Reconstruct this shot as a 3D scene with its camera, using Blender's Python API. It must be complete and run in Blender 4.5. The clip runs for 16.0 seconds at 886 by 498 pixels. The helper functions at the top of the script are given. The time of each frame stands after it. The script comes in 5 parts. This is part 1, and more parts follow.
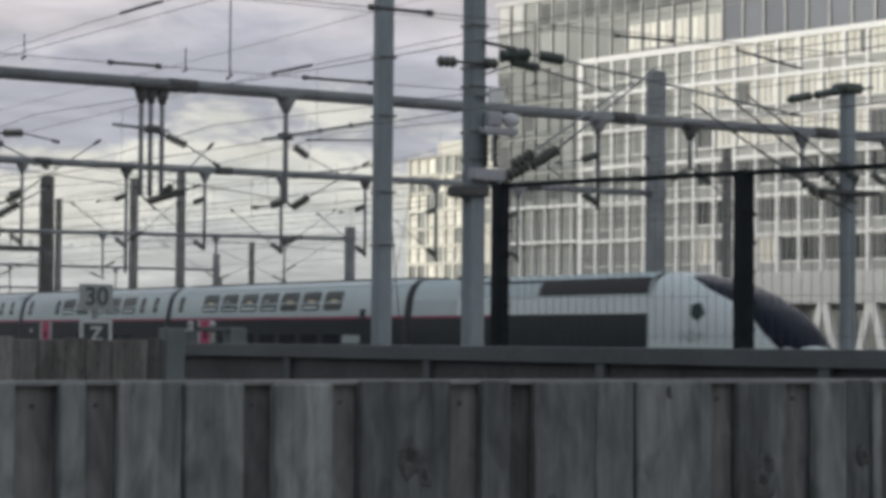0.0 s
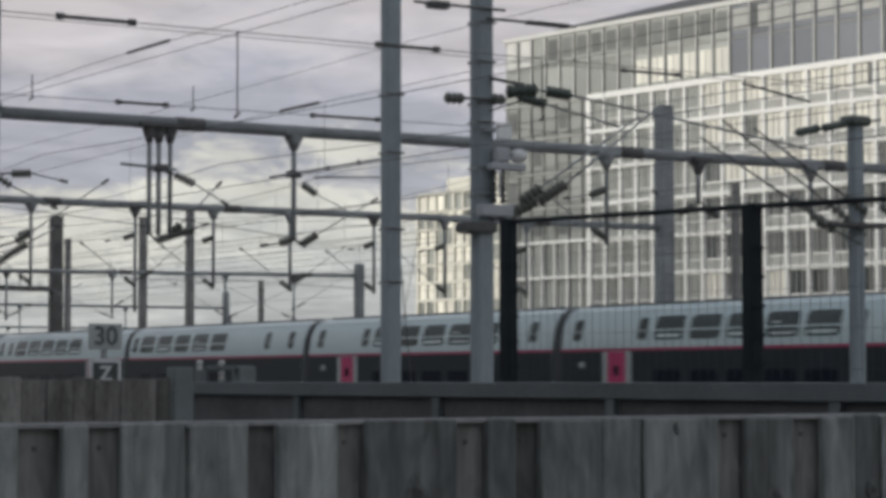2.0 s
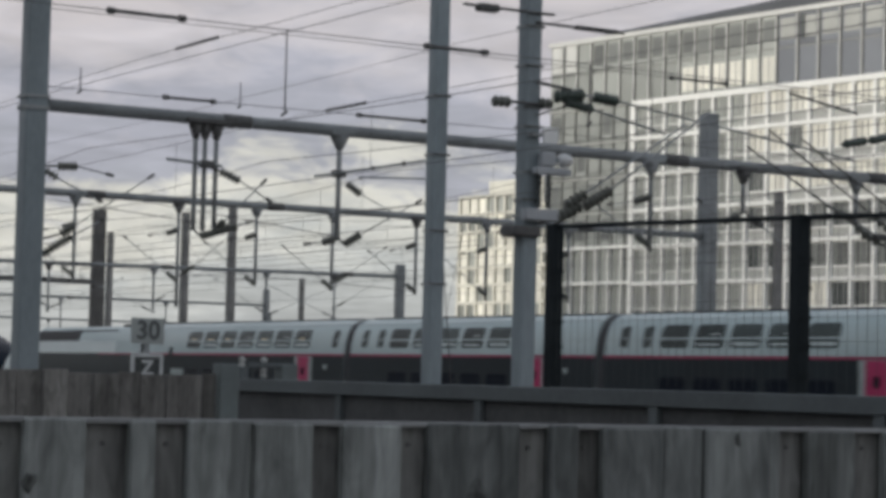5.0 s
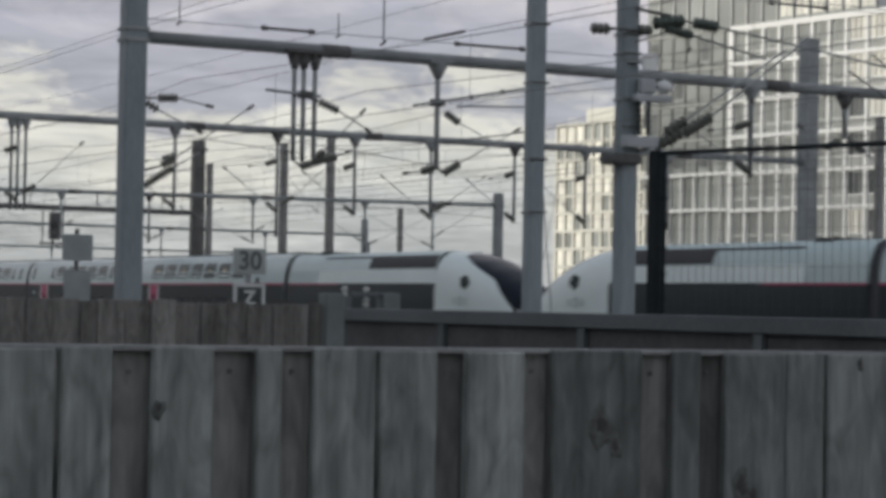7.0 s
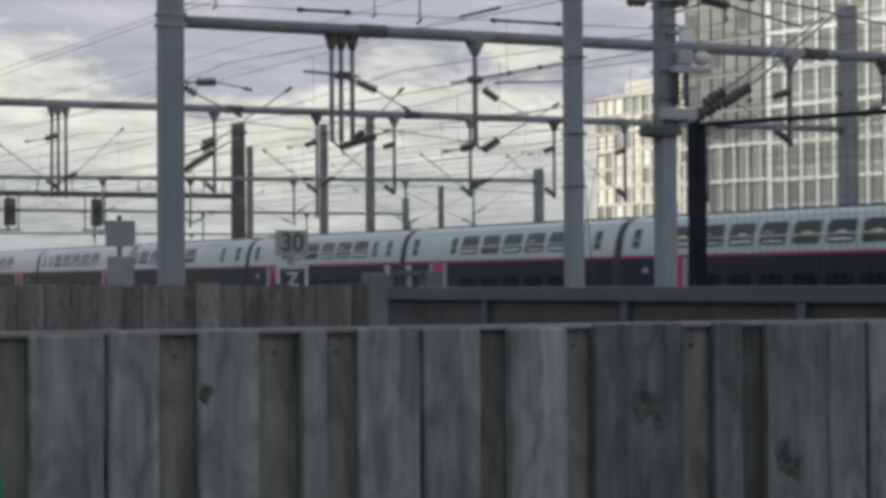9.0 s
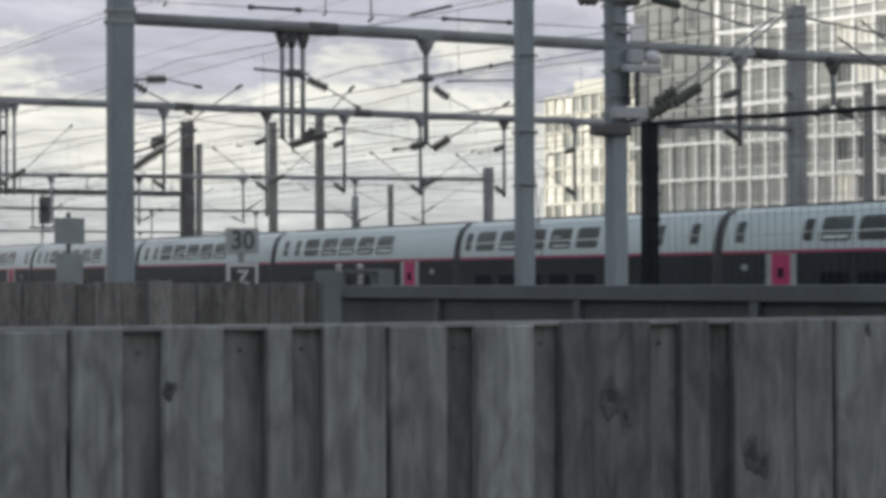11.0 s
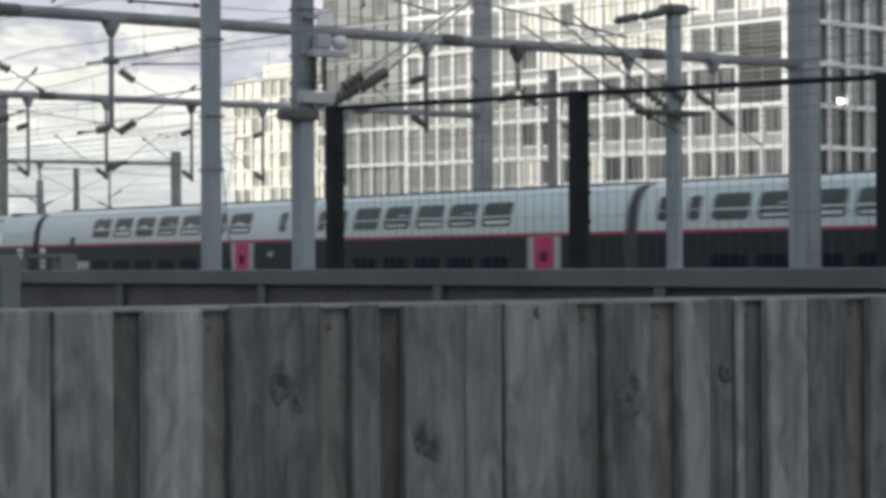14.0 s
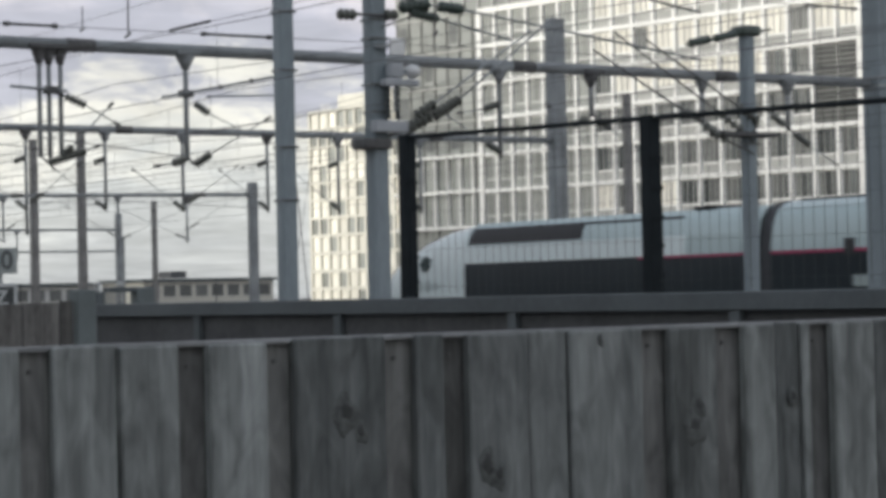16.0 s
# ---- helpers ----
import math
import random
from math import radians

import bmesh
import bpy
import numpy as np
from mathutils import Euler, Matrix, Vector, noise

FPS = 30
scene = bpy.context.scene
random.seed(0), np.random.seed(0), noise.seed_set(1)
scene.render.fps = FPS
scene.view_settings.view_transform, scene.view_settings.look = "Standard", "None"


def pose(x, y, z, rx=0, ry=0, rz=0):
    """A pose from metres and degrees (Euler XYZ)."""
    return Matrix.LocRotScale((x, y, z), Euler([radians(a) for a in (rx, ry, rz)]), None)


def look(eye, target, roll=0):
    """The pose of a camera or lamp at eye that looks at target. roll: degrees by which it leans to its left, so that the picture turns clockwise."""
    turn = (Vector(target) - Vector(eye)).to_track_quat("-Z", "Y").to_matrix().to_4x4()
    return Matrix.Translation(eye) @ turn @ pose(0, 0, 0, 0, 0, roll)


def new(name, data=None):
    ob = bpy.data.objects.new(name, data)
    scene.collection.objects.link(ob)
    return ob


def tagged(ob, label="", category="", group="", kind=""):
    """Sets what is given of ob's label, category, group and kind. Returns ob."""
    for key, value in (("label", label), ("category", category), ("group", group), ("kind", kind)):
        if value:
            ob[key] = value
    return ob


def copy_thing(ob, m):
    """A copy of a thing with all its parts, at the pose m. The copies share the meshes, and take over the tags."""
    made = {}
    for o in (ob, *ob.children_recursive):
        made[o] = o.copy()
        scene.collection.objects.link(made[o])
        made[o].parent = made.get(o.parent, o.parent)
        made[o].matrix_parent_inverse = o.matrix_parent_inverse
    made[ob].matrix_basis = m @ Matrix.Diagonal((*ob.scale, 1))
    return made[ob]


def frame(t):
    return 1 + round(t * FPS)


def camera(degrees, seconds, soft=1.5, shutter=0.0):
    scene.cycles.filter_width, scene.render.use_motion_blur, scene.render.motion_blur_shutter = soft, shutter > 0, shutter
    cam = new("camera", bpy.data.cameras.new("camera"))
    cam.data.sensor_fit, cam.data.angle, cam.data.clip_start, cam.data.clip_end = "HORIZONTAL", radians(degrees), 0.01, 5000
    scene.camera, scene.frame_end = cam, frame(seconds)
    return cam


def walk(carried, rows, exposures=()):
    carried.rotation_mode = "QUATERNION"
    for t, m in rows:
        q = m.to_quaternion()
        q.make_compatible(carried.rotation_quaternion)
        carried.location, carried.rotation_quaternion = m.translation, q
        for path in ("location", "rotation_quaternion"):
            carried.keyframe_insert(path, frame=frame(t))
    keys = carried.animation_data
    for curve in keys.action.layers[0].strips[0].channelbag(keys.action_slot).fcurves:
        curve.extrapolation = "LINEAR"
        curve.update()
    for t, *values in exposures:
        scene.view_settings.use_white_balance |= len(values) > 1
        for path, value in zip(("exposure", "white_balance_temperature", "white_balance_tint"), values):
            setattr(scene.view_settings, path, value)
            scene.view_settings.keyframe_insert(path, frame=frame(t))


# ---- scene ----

# ---------------------------------------------------------------- camera
cam = camera(22.18, 16.0, soft=4.2, shutter=0.35)
PATH = [
    (0.0, -0.039, -0.045, 1.755, -32.009, 2.384, -0.464),
    (0.5, -0.032, -0.041, 1.757, -32.829, 2.677, -0.425),
    (1.0, -0.033, -0.040, 1.756, -31.975, 2.668, -0.394),
    (1.5, -0.026, -0.036, 1.757, -31.983, 3.299, -0.110),
    (2.0, -0.022, -0.035, 1.759, -31.747, 3.299, 0.055),
    (2.5, -0.021, -0.028, 1.757, -32.113, 3.178, -0.285),
    (3.0, -0.039, -0.033, 1.758, -31.376, 2.814, -0.290),
    (3.2, -0.042, -0.032, 1.758, -31.324, 3.044, -0.560),
    (5.3, -0.068, -0.012, 1.764, -30.749, 3.393, -1.477),
    (5.5, -0.070, -0.007, 1.766, -30.646, 3.777, -1.372),
    (6.0, -0.089, 0.002, 1.764, -30.110, 3.348, -1.699),
    (6.5, -0.096, 0.006, 1.759, -28.970, 2.247, -1.437),
    (7.0, -0.102, -0.001, 1.758, -28.314, 1.486, -1.099),
    (7.5, -0.106, -0.010, 1.758, -27.662, 1.157, -0.635),
    (8.0, -0.112, -0.020, 1.760, -26.509, 1.428, -0.315),
    (8.5, -0.116, -0.037, 1.760, -26.896, 1.460, 0.120),
    (8.7, -0.114, -0.035, 1.759, -27.038, 1.135, 0.308),
    (10.8, -0.140, -0.003, 1.759, -28.293, 0.667, -0.288),
    (11.0, -0.123, 0.015, 1.756, -28.520, 0.862, 0.201),
    (11.5, -0.110, 0.009, 1.759, -29.963, 1.094, 0.333),
    (12.0, -0.101, 0.007, 1.760, -32.958, 1.318, -0.135),
    (12.5, -0.099, 0.013, 1.762, -34.593, 1.613, -0.714),
    (13.0, -0.086, 0.018, 1.758, -36.544, 1.422, -1.139),
    (13.5, -0.087, 0.017, 1.758, -36.583, 1.351, -0.607),
    (14.0, -0.084, 0.017, 1.755, -36.391, 0.440, 0.294),
    (14.5, -0.085, 0.013, 1.755, -35.669, 0.529, 0.424),
    (15.0, -0.084, 0.009, 1.755, -34.735, 0.307, 0.696),
    (15.5, -0.083, -0.000, 1.758, -34.101, 0.683, 0.849),
    (16.0, -0.072, -0.012, 1.760, -34.415, 1.142, 1.289),
]
walk(cam, [(t, pose(x, y, z, 90 + pitch, roll, yaw)) for t, x, y, z, yaw, pitch, roll in PATH],
     exposures=[(0.0, 0.14), (2.0, 0.02), (5.5, 0.02), (6.0, -0.06), (6.6, 0.0), (8.0, 0.22), (8.5, 0.16), (11.0, 0.40), (13.0, 0.36), (14.2, 0.68), (14.7, 0.68), (15.5, 0.58), (16.0, 0.46)])

# ---------------------------------------------------------------- sky and sun
def make_world():
    w = bpy.data.worlds.new("evening_sky")
    scene.world = w
    w.use_nodes = True
    nt = w.node_tree
    nt.nodes.clear()
    N, L = nt.nodes.new, nt.links.new
    tc = N("ShaderNodeTexCoord")
    sep = N("ShaderNodeSeparateXYZ")
    L(tc.outputs["Generated"], sep.inputs[0])
    # clouds lie on a flat layer far above: direction over its height
    zz = N("ShaderNodeMath"); zz.operation = "ADD"; zz.inputs[1].default_value = 0.10
    zm = N("ShaderNodeMath"); zm.operation = "MAXIMUM"; zm.inputs[1].default_value = 0.0
    L(sep.outputs["Z"], zm.inputs[0]); L(zm.outputs[0], zz.inputs[0])
    dx = N("ShaderNodeMath"); dx.operation = "DIVIDE"
    dy = N("ShaderNodeMath"); dy.operation = "DIVIDE"
    L(sep.outputs["X"], dx.inputs[0]); L(zz.outputs[0], dx.inputs[1])
    L(sep.outputs["Y"], dy.inputs[0]); L(zz.outputs[0], dy.inputs[1])
    com = N("ShaderNodeCombineXYZ")
    L(dx.outputs[0], com.inputs[0]); L(dy.outputs[0], com.inputs[1])
    n1 = N("ShaderNodeTexNoise"); n1.inputs["Scale"].default_value = 1.3; n1.inputs["Detail"].default_value = 6; n1.inputs["Roughness"].default_value = 0.55
    n1.inputs["Distortion"].default_value = 0.6
    L(com.outputs[0], n1.inputs["Vector"])
    # the base of the cloud bank rises and falls along the horizon
    az = N("ShaderNodeMath"); az.operation = "ARCTAN2"
    L(sep.outputs["X"], az.inputs[0]); L(sep.outputs["Y"], az.inputs[1])
    ph = N("ShaderNodeMath"); ph.operation = "MULTIPLY_ADD"; ph.inputs[1].default_value = 30.0; ph.inputs[2].default_value = -30.0 * radians(27.2)
    L(az.outputs[0], ph.inputs[0])
    wave = N("ShaderNodeMath"); wave.operation = "COSINE"
    L(ph.outputs[0], wave.inputs[0])
    base = N("ShaderNodeMath"); base.operation = "MULTIPLY_ADD"; base.inputs[1].default_value = -0.010
    L(wave.outputs[0], base.inputs[0]); L(zm.outputs[0], base.inputs[2])
    # torn edges at two sizes
    n3 = N("ShaderNodeTexNoise"); n3.inputs["Scale"].default_value = 26.0; n3.inputs["Detail"].default_value = 7; n3.inputs["Roughness"].default_value = 0.62
    n3.inputs["Distortion"].default_value = 0.7
    flat = N("ShaderNodeMapping"); flat.inputs["Scale"].default_value = (1.0, 1.0, 2.6)
    L(tc.outputs["Generated"], flat.inputs["Vector"]); L(flat.outputs[0], n3.inputs["Vector"])
    wob = N("ShaderNodeMath"); wob.operation = "MULTIPLY_ADD"; wob.inputs[1].default_value = 0.085; wob.inputs[2].default_value = -0.042
    L(n1.outputs["Fac"], wob.inputs[0])
    wob2 = N("ShaderNodeMath"); wob2.operation = "MULTIPLY_ADD"; wob2.inputs[1].default_value = 0.075
    torn = N("ShaderNodeMath"); torn.operation = "ADD"; torn.inputs[1].default_value = -0.5
    L(n3.outputs["Fac"], torn.inputs[0]); L(torn.outputs[0], wob2.inputs[0]); L(wob.outputs[0], wob2.inputs[2])
    hz = N("ShaderNodeMath"); hz.operation = "ADD"
    L(base.outputs[0], hz.inputs[0]); L(wob2.outputs[0], hz.inputs[1])
    ramp = N("ShaderNodeValToRGB")
    cr = ramp.color_ramp
    stops = [(0.0, (0.44, 0.46, 0.47)), (0.045, (0.575, 0.595, 0.59)), (0.080, (0.80, 0.785, 0.72)), (0.096, (0.43, 0.44, 0.50)),
             (0.122, (0.45, 0.455, 0.525)), (0.150, (0.635, 0.61, 0.65)), (0.18, (0.695, 0.65, 0.665)), (0.24, (0.69, 0.67, 0.70)), (0.6, (0.46, 0.49, 0.56)), (1.0, (0.38, 0.42, 0.50))]
    cr.elements[0].position, cr.elements[0].color = stops[0][0], (*stops[0][1], 1)
    cr.elements[1].position, cr.elements[1].color = stops[-1][0], (*stops[-1][1], 1)
    for p, c in stops[1:-1]:
        e = cr.elements.new(p); e.color = (*c, 1)
    L(hz.outputs[0], ramp.inputs[0])
    n2 = N("ShaderNodeTexNoise"); n2.inputs["Scale"].default_value = 3.4; n2.inputs["Detail"].default_value = 8; n2.inputs["Distortion"].default_value = 0.8
    L(com.outputs[0], n2.inputs["Vector"])
    mr = N("ShaderNodeMapRange"); mr.inputs["From Min"].default_value = 0.3; mr.inputs["From Max"].default_value = 0.7
    mr.inputs["To Min"].default_value = 0.83; mr.inputs["To Max"].default_value = 1.13
    L(n2.outputs["Fac"], mr.inputs["Value"])
    mul = N("ShaderNodeVectorMath"); mul.operation = "SCALE"
    L(ramp.outputs["Color"], mul.inputs[0]); L(mr.outputs[0], mul.inputs["Scale"])
    sky = N("ShaderNodeTexSky"); sky.sky_type = "NISHITA"; sky.sun_disc = False
    sky.sun_elevation, sky.sun_rotation = radians(7), radians(-100)
    b1 = N("ShaderNodeBackground"); b1.inputs["Strength"].default_value = 0.06
    b2 = N("ShaderNodeBackground"); b2.inputs["Strength"].default_value = 0.98
    L(sky.outputs[0], b1.inputs[0]); L(mul.outputs[0], b2.inputs[0])
    mix = N("ShaderNodeMixShader"); mix.inputs[0].default_value = 0.9
    L(b1.outputs[0], mix.inputs[1]); L(b2.outputs[0], mix.inputs[2])
    out = N("ShaderNodeOutputWorld")
    L(mix.outputs[0], out.inputs[0])


make_world()
sun_data = bpy.data.lights.new("sun", "SUN")
sun_data.energy, sun_data.angle, sun_data.color = 2.65, radians(12), (1.0, 0.945, 0.85)
sun = new("sun", sun_data)
sun.matrix_world = look((-60, 12, 7.5), (0, 0, 0))

# ---------------------------------------------------------------- materials
def mat(name, c, rough=0.6, metal=0.0, var=0.25, scale=2.0, fine=30.0, stretch=(1, 1, 1), bump=0.15, rnd=0.0, c2=None, spec=0.5, grain=0.5, stain=0.0):
    """A surface with stains at one scale and grain at another; rnd varies it from piece to piece."""
    m = bpy.data.materials.new(name)
    m.use_nodes = True
    nt = m.node_tree
    b = nt.nodes["Principled BSDF"]
    N, L = nt.nodes.new, nt.links.new
    tc, mp, oi = N("ShaderNodeTexCoord"), N("ShaderNodeMapping"), N("ShaderNodeObjectInfo")
    mp.inputs["Scale"].default_value = stretch
    sh = N("ShaderNodeVectorMath"); sh.operation = "ADD"
    sc = N("ShaderNodeMath"); sc.operation = "MULTIPLY"; sc.inputs[1].default_value = 37.0
    L(oi.outputs["Random"], sc.inputs[0])
    L(tc.outputs["Object"], sh.inputs[0]); L(sc.outputs[0], sh.inputs[1])
    L(sh.outputs[0], mp.inputs["Vector"])
    big, small = N("ShaderNodeTexNoise"), N("ShaderNodeTexNoise")
    big.inputs["Scale"].default_value, small.inputs["Scale"].default_value = scale, fine
    big.inputs["Detail"].default_value = small.inputs["Detail"].default_value = 4
    L(mp.outputs[0], big.inputs["Vector"]); L(mp.outputs[0], small.inputs["Vector"])
    add = N("ShaderNodeMath"); add.operation = "MULTIPLY_ADD"; add.inputs[1].default_value = grain
    L(small.outputs["Fac"], add.inputs[0]); L(big.outputs["Fac"], add.inputs[2])
    mr = N("ShaderNodeMapRange")
    mr.inputs["From Min"].default_value, mr.inputs["From Max"].default_value = 0.3 + 0.3 * grain, 0.7 + 0.7 * grain
    L(add.outputs[0], mr.inputs["Value"])
    mix = N("ShaderNodeMix"); mix.data_type = "RGBA"
    lo = tuple(v * (1 - var) for v in c)
    hi = tuple(min(1, v * (1 + var)) for v in (c2 or c))
    mix.inputs["A"].default_value, mix.inputs["B"].default_value = (*lo, 1), (*hi, 1)
    L(mr.outputs[0], mix.inputs["Factor"])
    colour = mix.outputs["Result"]
    if stain:
        sn = N("ShaderNodeTexNoise"); sn.inputs["Scale"].default_value = 17.0; sn.inputs["Detail"].default_value = 6; sn.inputs["Distortion"].default_value = 1.2
        smap = N("ShaderNodeMapping"); smap.inputs["Scale"].default_value = (1.4, 1.4, 0.5)
        L(sh.outputs[0], smap.inputs["Vector"]); L(smap.outputs[0], sn.inputs["Vector"])
        sr = N("ShaderNodeMapRange"); sr.inputs["From Min"].default_value, sr.inputs["From Max"].default_value = 0.3, 0.7
        sr.inputs["To Min"].default_value, sr.inputs["To Max"].default_value = 1 - stain, 1 + stain * 0.7
        L(sn.outputs["Fac"], sr.inputs["Value"])
        sv = N("ShaderNodeVectorMath"); sv.operation = "SCALE"
        L(colour, sv.inputs[0]); L(sr.outputs[0], sv.inputs["Scale"])
        colour = sv.outputs[0]
    if rnd:
        rr = N("ShaderNodeMapRange"); rr.inputs["To Min"].default_value, rr.inputs["To Max"].default_value = 1 - rnd, 1 + rnd
        L(oi.outputs["Random"], rr.inputs["Value"])
        vm = N("ShaderNodeVectorMath"); vm.operation = "SCALE"
        L(colour, vm.inputs[0]); L(rr.outputs[0], vm.inputs["Scale"])
        colour = vm.outputs[0]
    L(colour, b.inputs["Base Color"])
    b.inputs["Roughness"].default_value, b.inputs["Metallic"].default_value = rough, metal
    b.inputs["Specular IOR Level"].default_value = spec
    if bump:
        bp = N("ShaderNodeBump"); bp.inputs["Strength"].default_value = bump; bp.inputs["Distance"].default_value = 0.01
        L(small.outputs["Fac"], bp.inputs["Height"]); L(bp.outputs[0], b.inputs["Normal"])
    return m


M_WOOD = mat("weathered_board", (0.190, 0.206, 0.20), 0.85, var=0.45, scale=13, fine=55, stretch=(1.6, 1.6, 0.13), grain=0.3, stain=0.34, bump=0.5, rnd=0.28, c2=(0.218, 0.236, 0.228), spec=0.2)
M_WOOD_NEW = mat("paler_board", (0.258, 0.281, 0.272), 0.85, var=0.45, scale=13, fine=55, stretch=(1.6, 1.6, 0.13), grain=0.3, stain=0.34, bump=0.5, rnd=0.2, c2=(0.286, 0.308, 0.299), spec=0.2)
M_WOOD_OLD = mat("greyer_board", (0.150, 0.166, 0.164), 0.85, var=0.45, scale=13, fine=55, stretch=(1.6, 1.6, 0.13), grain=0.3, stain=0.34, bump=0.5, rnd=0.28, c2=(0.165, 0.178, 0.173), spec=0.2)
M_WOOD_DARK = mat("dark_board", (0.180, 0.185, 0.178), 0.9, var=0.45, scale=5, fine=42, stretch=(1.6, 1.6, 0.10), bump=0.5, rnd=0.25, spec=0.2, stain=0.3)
M_WOOD_FAR = mat("brown_board", (0.185, 0.183, 0.172), 0.9, var=0.4, scale=6, fine=24, stretch=(1, 1, 0.1), bump=0.3, rnd=0.2, spec=0.2, stain=0.3)
M_KNOT_EDGE = mat("knot_edge", (0.115, 0.124, 0.12), 0.9, var=0.5, scale=40, fine=120, bump=0.4, spec=0.2)
M_KNOT = mat("wood_knot", (0.07, 0.074, 0.072), 0.9, var=0.4, scale=30, fine=90, bump=0.4, spec=0.2)
M_TOP_LIGHT = mat("fence_top_light", (0.24, 0.25, 0.25), 0.7, var=0.3, scale=4, fine=50)
M_GALV = mat("galvanised_steel", (0.255, 0.305, 0.325), 0.55, 0.25, var=0.22, scale=1.2, fine=14, stretch=(1, 1, 0.35), bump=0.1, rnd=0.08)
M_GALV_OLD = mat("old_galvanised", (0.30, 0.325, 0.33), 0.7, 0.1, var=0.3, scale=1.2, fine=16, bump=0.15, rnd=0.1)
M_RUST = mat("dark_fitting", (0.12, 0.122, 0.12), 0.75, 0.1, var=0.4, scale=8, fine=40, bump=0.2)
M_CONC = mat("pole_concrete", (0.235, 0.235, 0.225), 0.9, var=0.3, scale=1.5, fine=15, bump=0.25, rnd=0.15)
M_CONC_DARK = mat("dark_pole_concrete", (0.145, 0.143, 0.135), 0.9, var=0.3, scale=1.5, fine=15, bump=0.25)
M_BLACK = mat("black_painted_steel", (0.020, 0.026, 0.029), 0.85, var=0.3, scale=3, fine=30, spec=0.2)
M_MESH = mat("dark_mesh", (0.045, 0.052, 0.054), 0.7, var=0.2, bump=0)
M_GIRDER = mat("grey_painted_girder", (0.108, 0.127, 0.132), 0.6, 0.1, var=0.25, scale=1.2, fine=18, bump=0.12)
M_GIRDER_WEB = mat("dark_web", (0.080, 0.084, 0.085), 0.8, var=0.4, scale=1.5, fine=15, bump=0.2)
M_WIRE = mat("wire", (0.15, 0.152, 0.158), 0.6, 0.4, var=0.2, bump=0)
M_INS = mat("brown_insulator", (0.125, 0.135, 0.118), 0.35, var=0.2, bump=0)
M_INS_G = mat("green_grey_insulator", (0.07, 0.095, 0.08), 0.35, var=0.25, scale=9, bump=0)
M_ENAMEL = mat("white_enamel", (0.86, 0.88, 0.86), 0.4, var=0.05, bump=0)
M_PORC = mat("pale_porcelain", (0.5, 0.52, 0.5), 0.3, var=0.15, bump=0)
M_BOXG = mat("grey_green_box", (0.15, 0.18, 0.18), 0.6, var=0.2, scale=3, fine=25)
M_BOXL = mat("light_grey_box", (0.42, 0.45, 0.47), 0.55, var=0.12, scale=3)
M_SIGN = mat("sign_grey", (0.37, 0.41, 0.40), 0.55, var=0.12, scale=4)
M_SIGNBACK = mat("sign_back", (0.27, 0.31, 0.315), 0.5, 0.2, var=0.15, scale=4)
M_SIGNW = mat("sign_white", (0.55, 0.58, 0.58), 0.5, var=0.1, scale=5)
M_SIGNT = mat("faded_black_lettering", (0.10, 0.115, 0.115), 0.6, var=0.2, scale=5)
M_SIGNK = mat("sign_black", (0.05, 0.06, 0.06), 0.5, var=0.2, scale=5)
M_BALLAST = mat("ballast", (0.13, 0.12, 0.11), 0.95, var=0.5, scale=0.4, fine=14, bump=0.8)
M_GROUND = mat("yard_ground", (0.12, 0.115, 0.105), 0.95, var=0.4, scale=0.08, fine=4, bump=0.5)
M_RAIL = mat("rail_steel", (0.16, 0.12, 0.10), 0.5, 0.7, var=0.3, scale=2)
M_SLEEPER = mat("sleeper_concrete", (0.22, 0.21, 0.19), 0.9, var=0.25, scale=3)
M_SILVER = mat("silver_white_paint", (0.455, 0.57, 0.57), 0.22, 0.0, var=0.06, scale=0.6, fine=8, bump=0.02, spec=0.6)
M_WHITE = mat("white_train_paint", (0.70, 0.80, 0.79), 0.3, 0.0, var=0.05, scale=0.6, fine=8, bump=0.02, spec=0.6)
M_GREYP = mat("warm_grey_paint", (0.38, 0.45, 0.44), 0.35, var=0.08, scale=0.6, bump=0.02)
M_DARKP = mat("dark_grey_paint", (0.018, 0.028, 0.034), 0.4, var=0.2, scale=0.5, fine=6, bump=0.03, spec=0.25)
M_RED = mat("carmine_stripe", (0.30, 0.012, 0.075), 0.4, var=0.08, scale=2, bump=0)
M_DOOR = mat("magenta_door", (0.48, 0.03, 0.13), 0.4, var=0.12, scale=2, bump=0.02)
M_BELLOWS = mat("gangway_rubber", (0.05, 0.055, 0.06), 0.75, var=0.2, scale=4)
M_GRILLE = mat("roof_grille", (0.022, 0.024, 0.027), 0.6, var=0.2, scale=6)
M_SCREEN = mat("windscreen", (0.010, 0.015, 0.025), 0.25, var=0.1, bump=0, spec=0.10)
M_TGLASS = mat("train_glass", (0.055, 0.074, 0.072), 0.2, 0.0, var=0.2, scale=0.7, bump=0, rnd=0.3, spec=0.18)
# colour of the strips that stand for reflections on the train windows
M_GLINT = mat("pale_glint", (0.60, 0.70, 0.69), 0.7, var=0.1, bump=0)
M_BGRID = mat("white_facade", (0.88, 0.89, 0.86), 0.7, var=0.06, scale=0.15, fine=3, bump=0.05)
M_BGLASS = mat("facade_glass", (0.19, 0.207, 0.20), 0.12, 0.5, var=0.3, scale=0.3, bump=0, rnd=0.45, spec=0.7)
# cream for blinds, and for panes with the sky's reflection put into the colour
M_BLIND_GLARE = mat("blind_and_sky_glare", (0.80, 0.79, 0.71), 0.7, var=0.12, scale=0.4, bump=0, rnd=0.16)
